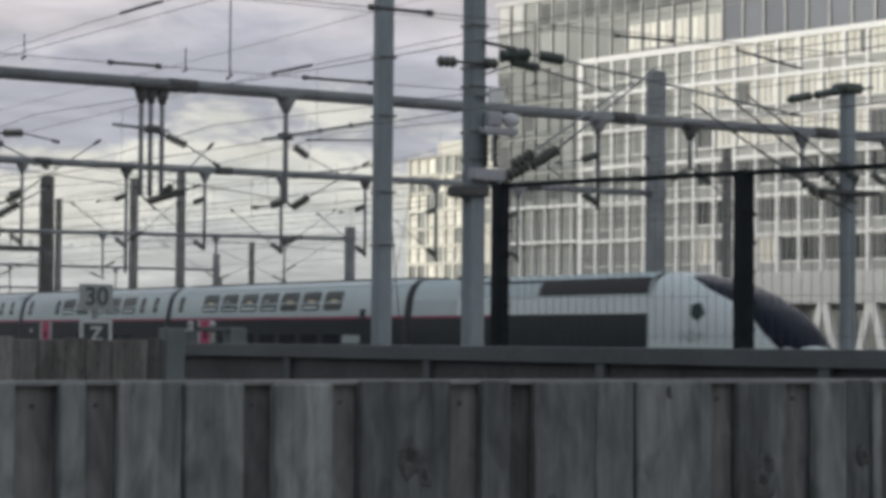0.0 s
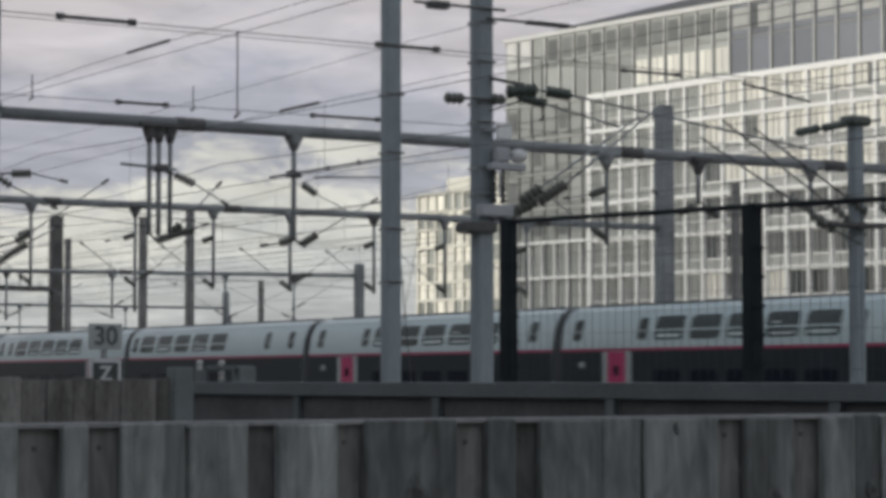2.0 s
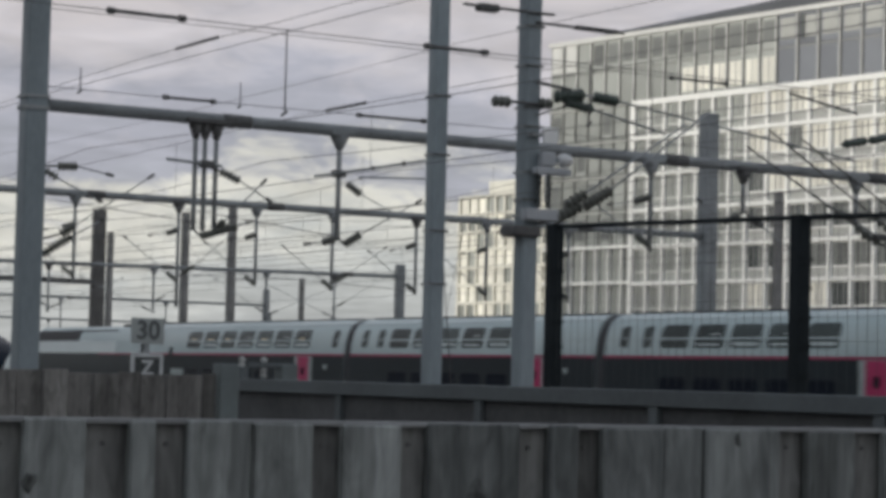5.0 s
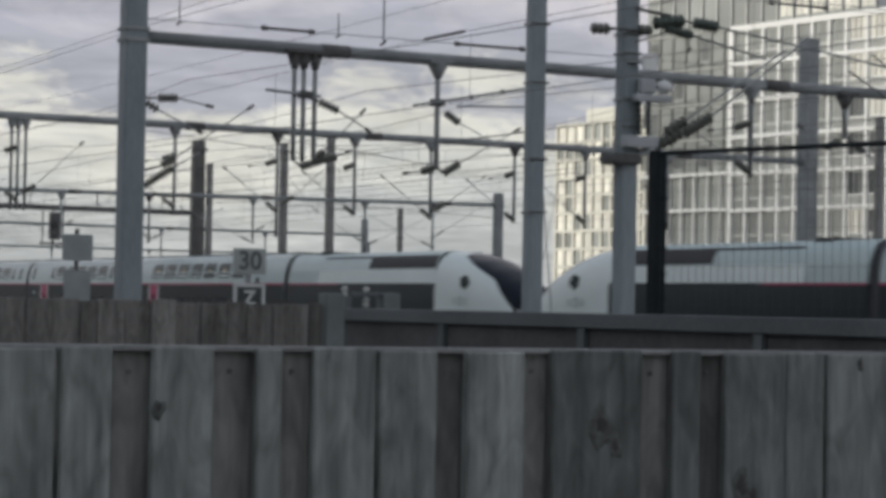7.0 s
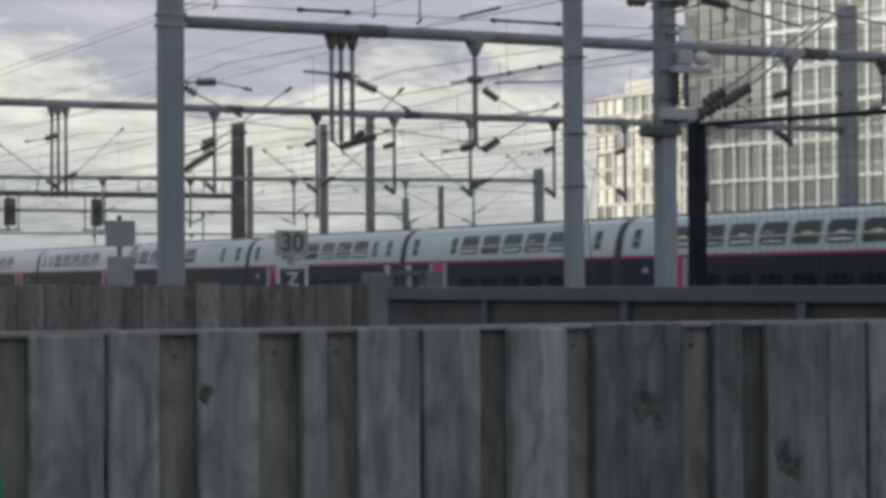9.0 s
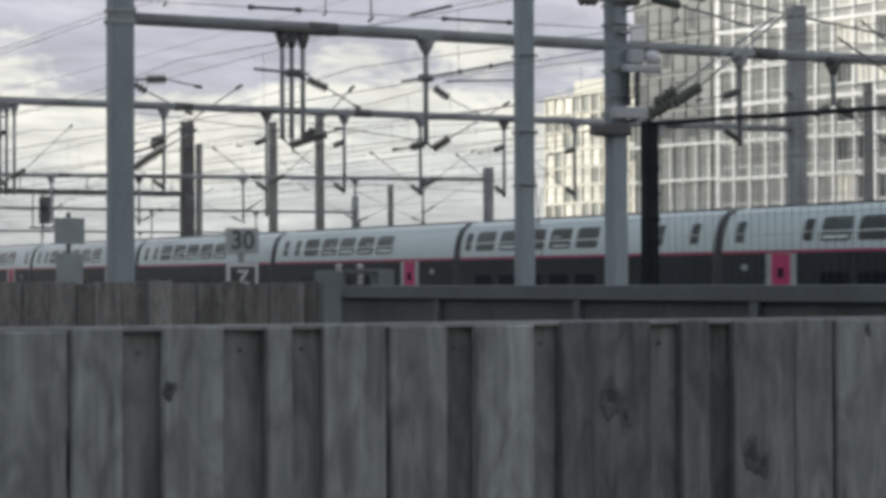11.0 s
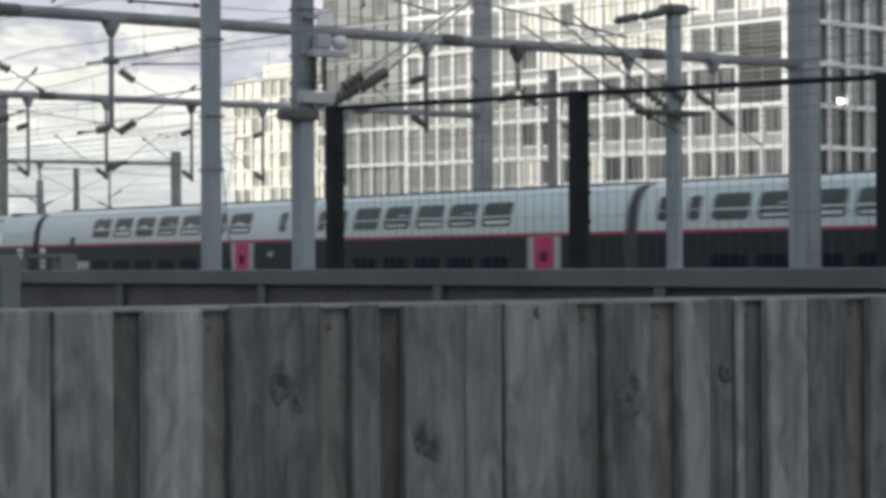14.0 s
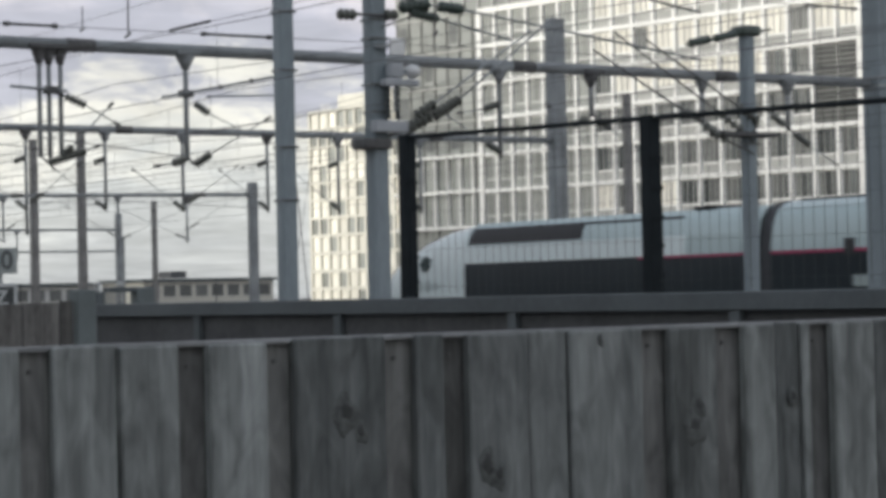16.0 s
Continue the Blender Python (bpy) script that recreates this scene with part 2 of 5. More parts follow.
M_BSPAN = mat("facade_spandrel", (0.39, 0.40, 0.38), 0.6, var=0.15, scale=0.4, bump=0)
M_FIN = mat("facade_fin", (0.60, 0.61, 0.59), 0.6, var=0.1, scale=0.3, bump=0)
M_GGLASS = mat("grey_glass", (0.385, 0.405, 0.38), 0.25, 0.2, var=0.15, scale=0.2, bump=0, rnd=0.16, spec=0.5)
M_GGLASS_B = mat("blue_grey_glass", (0.20, 0.215, 0.235), 0.22, 0.25, var=0.15, scale=0.2, bump=0, rnd=0.12, spec=0.5)
M_GDARK = mat("dark_glass_field", (0.155, 0.165, 0.16), 0.3, 0.1, var=0.2, scale=0.3, bump=0, rnd=0.2, spec=0.5)
M_FIN_DARK = mat("dark_facade_fin", (0.20, 0.205, 0.20), 0.5, 0.2, var=0.15, scale=0.3, bump=0)
M_ROOF = mat("dark_roof", (0.09, 0.095, 0.10), 0.7, var=0.2, scale=0.3)
M_CREAM = mat("cream_facade", (0.64, 0.635, 0.565), 0.75, var=0.06, scale=0.1, fine=2, bump=0.05)
M_GREEN = mat("green_plastic", (0.02, 0.16, 0.09), 0.5, var=0.2, scale=8)
M_LAMPW = mat("white_globe", (0.7, 0.72, 0.72), 0.4, var=0.05, bump=0)


def glow(name, c, strength):
    m = bpy.data.materials.new(name)
    m.use_nodes = True
    b = m.node_tree.nodes["Principled BSDF"]
    b.inputs["Base Color"].default_value = (*c, 1)
    b.inputs["Emission Color"].default_value = (*c, 1)
    b.inputs["Emission Strength"].default_value = strength
    return m


M_LIT = glow("lit_window", (1.0, 0.95, 0.85), 3.0)
M_CABIN = glow("warm_cabin_light", (0.8, 0.68, 0.42), 0.22)
M_AMBER = glow("amber_light", (1.0, 0.6, 0.15), 1.2)

# ---------------------------------------------------------------- mesh helpers
class Shape:
    """Collects boxes, tubes and strips into one mesh."""

    def __init__(self):
        self.v, self.f, self.s = [], [], []

    def box(self, x0, x1, y0, y1, z0, z1, c=0.0):
        """A box; c chamfers its upright and long edges a little."""
        n = len(self.v)
        if c <= 0:
            self.v += [(x, y, z) for z in (z0, z1) for y in (y0, y1) for x in (x0, x1)]
            q = [(0, 2, 3, 1), (4, 5, 7, 6), (0, 1, 5, 4), (2, 6, 7, 3), (0, 4, 6, 2), (1, 3, 7, 5)]
        else:
            ring = [(x0 + c, y0), (x1 - c, y0), (x1, y0 + c), (x1, y1 - c), (x1 - c, y1), (x0 + c, y1), (x0, y1 - c), (x0, y0 + c)]
            mx, my = (x0 + x1) / 2, (y0 + y1) / 2
            ax, ay = 1 - 2 * c / max(x1 - x0, 1e-6) * 0.7, 1 - 2 * c / max(y1 - y0, 1e-6) * 0.7
            for z, k in ((z0, 1), (z0 + c, 0), (z1 - c, 0), (z1, 1)):
                for x, y in ring:
                    self.v.append((mx + (x - mx) * (ax if k else 1), my + (y - my) * (ay if k else 1), z))
            q = [tuple(range(7, -1, -1)), tuple(range(24, 32))]
            for r in range(3):
                q += [(r * 8 + i, r * 8 + (i + 1) % 8, r * 8 + 8 + (i + 1) % 8, r * 8 + 8 + i) for i in range(8)]
        self.f += [tuple(n + i for i in f) for f in q]
        self.s += [False] * len(q)
        return self

    def tube(self, p, q, r, r2=None, n=8, cap=True):
        p, q = Vector(p), Vector(q)
        r2 = r if r2 is None else r2
        d = (q - p).normalized()
        a = d.orthogonal().normalized()
        b = d.cross(a)
        k = len(self.v)
        for c, rr in ((p, r), (q, r2)):
            self.v += [tuple(c + rr * (math.cos(2 * math.pi * i / n) * a + math.sin(2 * math.pi * i / n) * b)) for i in range(n)]
        fs = [(k + i, k + (i + 1) % n, k + n + (i + 1) % n, k + n + i) for i in range(n)]
        self.f += fs
        self.s += [n >= 6] * n
        if cap:
            self.f += [tuple(k + i for i in range(n - 1, -1, -1)), tuple(k + n + i for i in range(n))]
            self.s += [False, False]
        return self

    def line(self, pts, r, n=4):
        for p, q in zip(pts, pts[1:]):
            self.tube(p, q, r, n=n, cap=False)
        return self

    def ribs(self, p, q, r, count, core=0.4):
        """A ribbed insulator from p to q, turned in one piece."""
        p, q = Vector(p), Vector(q)
        d = (q - p).normalized()
        e = d.orthogonal().normalized()
        g = d.cross(e)
        prof = [(0.0, r * core * 0.4), (0.01, r * core)]
        for i in range(count):
            prof += [((i + 0.22) / count, r * core), ((i + 0.34) / count, r * 1.15), ((i + 0.56) / count, r * 1.1), ((i + 0.74) / count, r * core)]
        prof += [(0.99, r * core), (1.0, r * core * 0.4)]
        rings = [[p.lerp(q, f) + rr * (math.cos(k * 0.6283) * e + math.sin(k * 0.6283) * g) for k in range(10)] for f, rr in prof]
        return self.loft(rings, caps=True)

    def poly(self, pts, smooth=False):
        n = len(self.v)
        self.v += [tuple(p) for p in pts]
        self.f.append(tuple(range(n, n + len(pts))))
        self.s.append(smooth)
        return self

    def loft(self, rings, closed=True, smooth=True, caps=False):
        n, k = len(self.v), len(rings[0])
        for r in rings:
            self.v += [tuple(p) for p in r]
        for i in range(len(rings) - 1):
            for j in range(k if closed else k - 1):
                a, b = n + i * k + j, n + i * k + (j + 1) % k
                self.f.append((a, b, b + k, a + k))
                self.s.append(smooth)
        if caps:
            self.f += [tuple(n + j for j in range(k - 1, -1, -1)), tuple(n + (len(rings) - 1) * k + j for j in range(k))]
            self.s += [False, False]
        return self

    def mesh(self, name, material):
        me = bpy.data.meshes.new(name)
        me.from_pydata(self.v, [], self.f)
        me.polygons.foreach_set("use_smooth", self.s)
        me.materials.append(material)
        me.update()
        return me


def part(name, shape, material, parent=None, label="", at=None):
    ob = new(name, shape.mesh(name, material))
    if parent is not None:
        ob.parent = parent
    if at is not None:
        ob.matrix_basis = at
    return tagged(ob, label)


def piece(name, me, parent, at):
    """One of many alike parts on shared mesh data."""
    ob = new(name, me)
    ob.parent = parent
    ob.matrix_basis = at
    return ob


def thing(name, label, category, at=None, group="", kind=""):
    ob = new(name)
    ob.empty_display_size = 0.2
    if at is not None:
        ob.matrix_basis = at
    return tagged(ob, label, category, group, kind)


def words(name, text, size, material, parent, at):
    """Flat lettering with a little depth, as a mesh."""
    cu = bpy.data.curves.new(name, "FONT")
    cu.body, cu.size, cu.align_x, cu.align_y, cu.extrude, cu.offset = text, size, "CENTER", "CENTER", 0.003, size * 0.022
    tmp = bpy.data.objects.new(name, cu)
    me = bpy.data.meshes.new_from_object(tmp)
    bpy.data.objects.remove(tmp)
    me.materials.clear()
    me.materials.append(material)
    ob = new(name, me)
    ob.parent = parent
    ob.matrix_basis = at
    return ob


RAIL = 0.10      # rail head over the yard's ground
TRACK_X = 46.95  # middle of the train's track

# ---------------------------------------------------------------- ground and tracks
def make_ground():
    s = Shape()
    s.poly([(-1500, -1500, 0), (2500, -1500, 0), (2500, 3000, 0), (-1500, 3000, 0)])
    tagged(part("ground", s, M_GROUND), "flat stony grey-brown railway yard ground", "ground", kind="structure")
    for x in (16.5, 21.5, 26.5, 31.5, 36.5, 41.5, TRACK_X, 52.0):
        bed = Shape()
        bed.loft([[(x - 2.1, y, 0.004), (x - 1.5, y, 0.03), (x + 1.5, y, 0.03), (x + 2.1, y, 0.004)] for y in (-420, 520)], closed=False, smooth=False)
        t = tagged(part("track", bed, M_BALLAST), "railway track with steel rails on grey ballast", "track", kind="structure")
        for sx in (-0.75, 0.75):
            part("rail", Shape().box(x + sx - 0.036, x + sx + 0.036, -420, 520, 0.02, RAIL), M_RAIL, t)
        sl = Shape()
        y = -40.0
        while y < 160:
            sl.box(x - 1.25, x + 1.25, y, y + 0.26, 0.0, 0.06)
            y += 0.6
        tagged(part("sleepers", sl, M_SLEEPER, t), kind="stuff")


make_ground()
# unseen wall, added behind the camera to keep the low sun off the yard
tagged(part("wall_west", Shape().box(-132, -120, -420, 420, 0, 50), M_FIN), "plain long pale grey wall added out of view to block the low sun", "wall", kind="structure")

# ---------------------------------------------------------------- near board fence
FENCE_Y, FENCE_TOP = 3.2, 1.69
# edges along the fence and the kind of board that follows: l pale in front, d dark set back
EDGES = [(0.42, "l"), (0.56, "d"), (0.62, "l"), (0.74, "d"), (0.86, "l"), (0.982, "l"), (1.07, "d"), (1.13, "l"), (1.23, "d"), (1.30, "l"), (1.345, "d"), (1.395, "l"),
         (1.51, "l"), (1.62, "d"), (1.67, "l"), (1.78, "d"), (1.83, "l"), (2.01, "d"), (2.07, "l"), (2.13, "d"), (2.18, "l"),
         (2.31, "m"), (2.40, "l"), (2.57, "d"), (2.635, "l"), (2.75, "d"), (2.82, "l"), (2.90, "m"), (2.965, "l"), (2.99, "d"), (3.05, "l"), (3.165, "m"), (3.28, "d"),
         (3.34, "l"), (3.48, "d"), (3.55, "l"), (3.70, "d"), (3.76, "l"), (3.9, "d")]


def make_fence():
    f = thing("board_fence", "weathered grey vertical board fence, pale boards over darker ones", "fence", pose(0, FENCE_Y, 0))
    rng = random.Random(5)
    edges = list(EDGES)
    x, i = 0.42, 0
    left = []
    while x > -4:
        w = 0.13 if i % 2 else 0.055
        x -= w
        left.append((x, "l" if i % 2 else "d"))
        i += 1
    edges = left[::-1] + edges
    x, i = 3.96, 0
    while x < 9.5:
        edges.append((x, "d" if i % 2 else "l"))
        x += 0.055 if i % 2 else 0.14
        i += 1
    for (x0, k), (x1, _) in zip(edges, edges[1:]):
        top = FENCE_TOP + rng.uniform(-0.003, 0.002)
        s = Shape()
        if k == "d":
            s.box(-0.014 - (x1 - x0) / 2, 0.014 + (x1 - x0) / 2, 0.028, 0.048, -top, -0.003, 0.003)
        else:
            g = 0.004 if min(abs(x0 - 0.982), abs(x0 - 1.51)) < 0.002 or min(abs(x1 - 0.982), abs(x1 - 1.51)) < 0.002 else 0.0015
            d = rng.uniform(-0.0006, 0.0006) + (0.006 if k == "m" else 0.0)
            s.box(-(x1 - x0) / 2 + g, (x1 - x0) / 2 - g, d, d + 0.024, -top, 0, 0.0035)
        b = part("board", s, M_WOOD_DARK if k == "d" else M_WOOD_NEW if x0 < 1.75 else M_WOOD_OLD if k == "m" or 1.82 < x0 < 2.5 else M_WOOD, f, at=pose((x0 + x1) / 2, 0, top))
        if k == "d":
            n = Shape().tube((0, 0.024, -0.035), (0, 0.03, -0.035), 0.004, n=8)
            part("nail_head", n, M_RUST, b)
    for z in (0.35, 1.45):
        part("rail", Shape().box(-4, 9.4, 0.05, 0.09, z, z + 0.09, 0.004), M_WOOD_DARK, f)
    # added strip, paints the bright line of the boards' lit top edges
    part("cap_strip", Shape().box(-4, 9.4, 0.012, 0.05, FENCE_TOP - 0.006, FENCE_TOP + 0.003, 0.002), M_TOP_LIGHT, f, "thin pale strip added for the light along the fence top")
    # knots in the pale boards
    for kx, kz, r, tall in ((1.928, 1.568, 0.012, 1.4), (1.955, 1.535, 0.007, 1.6), (2.215, 1.462, 0.011, 1.7), (2.70, 1.545, 0.008, 1.2), (2.69, 1.508, 0.012, 1.0), (2.24, 1.445, 0.008, 1.3), (2.47, 1.672, 0.004, 1.0), (1.14, 1.60, 0.005, 1.6), (2.94, 1.55, 0.006, 1.8)):
        ph = kx * 50
        e = Shape()
        rim = [[(kx + rr * math.cos(a * 0.2618) * (1 + 0.3 * math.sin(2 * a * 0.2618 + ph)), dy, kz - r * 0.6 + 1.5 * rr * math.sin(a * 0.2618) * (1 + 0.25 * math.sin(3 * a * 0.2618 + ph))) for a in range(24)] for rr, dy in ((r * 2.1, 0.001), (r * 2.0, -0.0007), (r * 0.8, -0.0010))]
        e.loft(rim)
        e.poly(rim[-1])
        part("knot_edge", e, M_KNOT_EDGE, f)
        s = Shape()
        ring = [[(kx + rr * math.cos(a * 0.2618) * (1 + 0.22 * math.sin(3 * a * 0.2618 + ph) + 0.12 * math.sin(7 * a * 0.2618)), dy, kz + tall * rr * math.sin(a * 0.2618) * (1 + 0.2 * math.sin(2 * a * 0.2618 + ph))) for a in range(24)]
                for rr, dy in ((r, 0.001), (r * 0.9, -0.0012), (r * 0.5, -0.0018), (r * 0.2, -0.0020))]
        s.loft(ring)
        s.poly(ring[-1])
        part("knot", s, M_KNOT, f, "dark wood knot")


def make_green_cap():
    t = thing("bin_lid", "rounded dark green plastic bin top beside the fence", "bin", pose(0.685, 2.9, 0))
    prof = [(0.02, 1.545), (0.035, 1.54), (0.046, 1.525), (0.05, 1.50), (0.05, 1.46), (0.055, 1.455), (0.055, 1.44)]
    s = Shape().loft([[(r * math.cos(a * 0.3927), r * math.sin(a * 0.3927), z) for a in range(16)] for r, z in prof])
    s.poly([(0.02 * math.cos(a * 0.3927), 0.02 * math.sin(a * 0.3927), 1.545) for a in range(16)])
    part("lid", s, M_GREEN, t)
    part("post", Shape().tube((0, 0, 0), (0, 0, 1.45), 0.045, n=16), M_GREEN, t)


make_fence()
make_green_cap()

# ---------------------------------------------------------------- farther brown fence with its end post
def make_far_fence():
    f = thing("brown_board_fence", "dark brown weathered board fence with uneven tops", "fence", pose(0, 12.0, 0))
    rng = random.Random(8)
    x = -6.0
    while x < 5.55:
        w = rng.choice((0.10, 0.13, 0.15, 0.16))
        w = min(w, 5.56 - x + 0.001)
        top = 1.765 + rng.uniform(-0.012, 0.010)
        d = rng.choice((0.0, 0.0, 0.015))
        part("board", Shape().box(-w / 2 + 0.002, w / 2 - 0.002, d, d + 0.024, -top, 0, 0.004), M_WOOD_FAR, f, at=pose(x + w / 2, 0, top))
        x += w
    for z in (0.4, 1.4):
        part("rail", Shape().box(-6, 5.55, 0.042, 0.09, z, z + 0.1), M_WOOD_FAR, f)
    part("end_post", Shape().box(5.575, 5.695, -0.03, 0.09, 0, 1.832, 0.006), M_BOXG, f, "grey-green steel end post")


make_far_fence()

# ---------------------------------------------------------------- girder parapet with mesh fence
def make_girder():
    g = thing("girder_parapet", "dark grey painted steel girder parapet with web stiffeners", "parapet", pose(10.0, 0, 0))
    part("top_flange", Shape().box(-0.16, 0.16, 3.6, 30, 1.61, 1.735, 0.008), M_GIRDER, g)
    part("web", Shape().box(-0.10, -0.05, 3.6, 30, 0.5, 1.61), M_GIRDER_WEB, g)
    part("bottom_flange", Shape().box(-0.16, 0.16, 3.6, 30, 0.4, 0.5, 0.008), M_GIRDER, g)
    part("footing", Shape().box(-0.12, 0.12, 3.6, 30, 0, 0.4), M_CONC, g)
    me = Shape().box(-0.15, -0.10, -0.055, 0.055, 0.5, 1.61, 0.004).mesh("stiffener", M_GIRDER)
    for k in range(11):
        piece("stiffener", me, g, pose(0, 3.7 + 2.47 * k, 0))


def make_mesh_fence():
    f = thing("mesh_fence", "black steel posts with fine welded mesh on the girder", "fence", pose(10.0, 0, 0))
    posts = (15.16, 12.1, 9.24, 6.3, 3.7)
    tops = (3.05, 2.97, 2.89, 2.81, 2.73)
    for y, w, top in zip(posts, (0.055, 0.055, 0.055, 0.05, 0.05), tops):
        p = part("post", Shape().box(-w, w, y - w, y + w, 1.735, top, 0.006), M_BLACK, f)
        for k in range(5):
            part("clip", Shape().box(-w - 0.008, w, y - w - 0.010, y - w + 0.01, 1.85 + 0.2 * k, 1.875 + 0.2 * k), M_BLACK, p)
    part("top_rail", Shape().line([(0, y, z - 0.02) for y, z in zip(posts, tops)], 0.019, n=8), M_BLACK, f)
    y = 15.1
    while y > 3.75:
        s = Shape().tube((0, 0, 1.76), (0, 0, float(np.interp(y, posts[::-1], tops[::-1])) - 0.03), 0.0018, n=4, cap=False)
        part("mesh_wire", s, M_MESH, f, at=pose(0, y, 0))
        y -= 0.1
    for k in range(4):
        part("cross_wire", Shape().line([(0.004, y, 1.82 + (z - 1.86) * k / 4) for y, z in zip(posts, tops)], 0.0017), M_MESH, f)


make_girder()
make_mesh_fence()

# ---------------------------------------------------------------- catenary gantries
def drop_post(s_post, s_head, x, y, z_top, z_low, r=0.055, triple=False):
    xs = (x - 0.2, x, x + 0.24) if triple else (x,)
    for q in xs:
        s_post.tube((q, y, z_top - 0.1), (q, y, z_low), r if not triple else r * 0.9, n=8)
        s_head.tube((q, y, z_top - 0.08), (q, y, z_top - 0.40), 0.22 if not triple else 0.16, r * 1.05, n=10)
    s_head.box(xs[0] - 0.26, xs[-1] + 0.26, y - 0.2, y + 0.2, z_top - 0.1, z_top - 0.02)


def arm(x, y, z, side, length, rise=None):
    """A stay arm that rises from a drop post: ribbed insulator at its foot, then a slim rod."""
    rise = length * 0.62 if rise is None else rise
    a = thing("cantilever_arm", "slim steel overhead line arm with ribbed insulator", "cantilever", group="cantilever arms")
    foot, tip = Vector((x + side * 0.05, y - 0.06, z)), Vector((x + side * length, y - 0.06, z + rise))
    d = (tip - foot).normalized()
    part("insulator", Shape().ribs(foot + d * 0.1, foot + d * 0.62, 0.062, 5), M_INS, a)
    part("rod", Shape().tube(foot + d * 0.6, tip, 0.015, n=6), M_GALV_OLD, a)
    part("clamp", Shape().box(x - 0.09, x + 0.09, y - 0.1, y + 0.1, z - 0.05, z + 0.05, 0.01), M_GALV_OLD, a)
    part("end_fitting", Shape().tube(tip - d * 0.12, tip + d * 0.05, 0.03, n=6), M_GALV_OLD, a)
    return a


def stay_arm(y, root, foot, head, tip, r=0.07):
    """An overhead line stay: a short stub from the post, a ribbed insulator from foot to head, a slim rod to the tip."""
    a = thing("cantilever_arm", "slim steel overhead line arm with dark ribbed insulator", "cantilever", group="cantilever arms")
    p0, p1, p2, p3 = (Vector((x, y, z)) for x, z in (root, foot, head, tip))
    part("stub", Shape().tube(p0, p1, 0.022, n=6), M_RUST, a)
    part("insulator", Shape().ribs(p1, p2, r, max(3, round((p2 - p1).length / 0.085)), 0.42), M_INS, a)
    part("rod", Shape().tube(p2, p3, 0.015, n=6), M_GALV_OLD, a)
    d = (p3 - p2).normalized()
    part("end_fitting", Shape().tube(p3 - d * 0.10, p3 + d * 0.06, 0.032, n=6), M_RUST, a)
    return a


def bracket(x, y, z, reach, lift, back=0.6):
    """A horizontal register bracket clamped to a drop post, with a short hanging insulator."""
    a = thing("register_bracket", "horizontal steel register bracket clamped to a drop post", "bracket", group="register brackets")
    sd = 1 if reach > 0 else -1
    part("clamp", Shape().box(x - 0.13, x + 0.13, y - 0.1, y + 0.1, z - 0.07, z + 0.07, 0.01), M_RUST, a)
    part("rod", Shape().tube((x - sd * back, y - 0.1, z - 0.1), (x + reach, y - 0.1, z + lift), 0.026, n=6), M_GALV_OLD, a)
    part("lower_rod", Shape().tube((x + sd * 0.4, y - 0.1, z - 0.05), (x + reach, y - 0.1, z + 0.03), 0.02, n=6), M_GALV_OLD, a)
    part("insulator", Shape().ribs((x + sd * 0.14, y - 0.1, z - 0.20), (x + sd * 0.46, y - 0.1, z - 0.39), 0.075, 5, 0.42), M_INS, a)
    part("stay", Shape().tube((x + sd * 0.46, y - 0.1, z - 0.39), (x + sd * 1.19, y - 0.1, z - 0.70), 0.012, n=5), M_GALV_OLD, a)
    for k in (0.35, 0.7):
        part("hook", Shape().box(x + reach * k - 0.03, x + reach * k + 0.03, y - 0.14, y - 0.06, z + lift * k - 0.03, z + lift * k + 0.05, 0.01), M_RUST, a)
    return a


def gantry(y, z, x0, x1, heads, low, tube=0.12, pole=None, triples=(), label=""):
    g = thing("catenary_gantry", label or "galvanised steel overhead line gantry across the tracks", "gantry", group="overhead line gantries")
    part("beam", Shape().tube((x0, y, z), (x1, y, z), tube, n=12), M_GALV_OLD, g)
    for i, x in enumerate(heads):
        sp, sh = Shape(), Shape()
        drop_post(sp, sh, x, y, z, low[i], triple=i in triples)
        d = part("drop_post", sp, M_GALV_OLD, g)
        part("flared_head", sh, M_GALV_OLD if i % 3 else M_RUST, d)
        if i % 2 == 0:
            part("sleeve", Shape().tube((x + 0.35, y, z), (x + 0.95, y, z), tube * 1.12, n=12), M_RUST, g, "dark joint sleeve")
    if pole:
        for x, w, h in pole:
            s = Shape().box(x - w, x + w, y - w, y + w, 0, h, 0.03)
            p = part("mast", s, M_GALV if y < 60 else M_GALV_OLD, g)
            part("collar", Shape().box(x - w - 0.025, x + w + 0.025, y - w - 0.025, y + w + 0.025, z - 0.12, z - 0.04).box(x - w - 0.025, x + w + 0.025, y - w - 0.025, y + w + 0.025, z + 0.10, z + 0.16), M_GALV_OLD, p)
            part("base_plate", Shape().box(x - w - 0.15, x + w + 0.15, y - w - 0.15, y + w + 0.15, 0, 0.06), M_GALV_OLD, p)
    return g


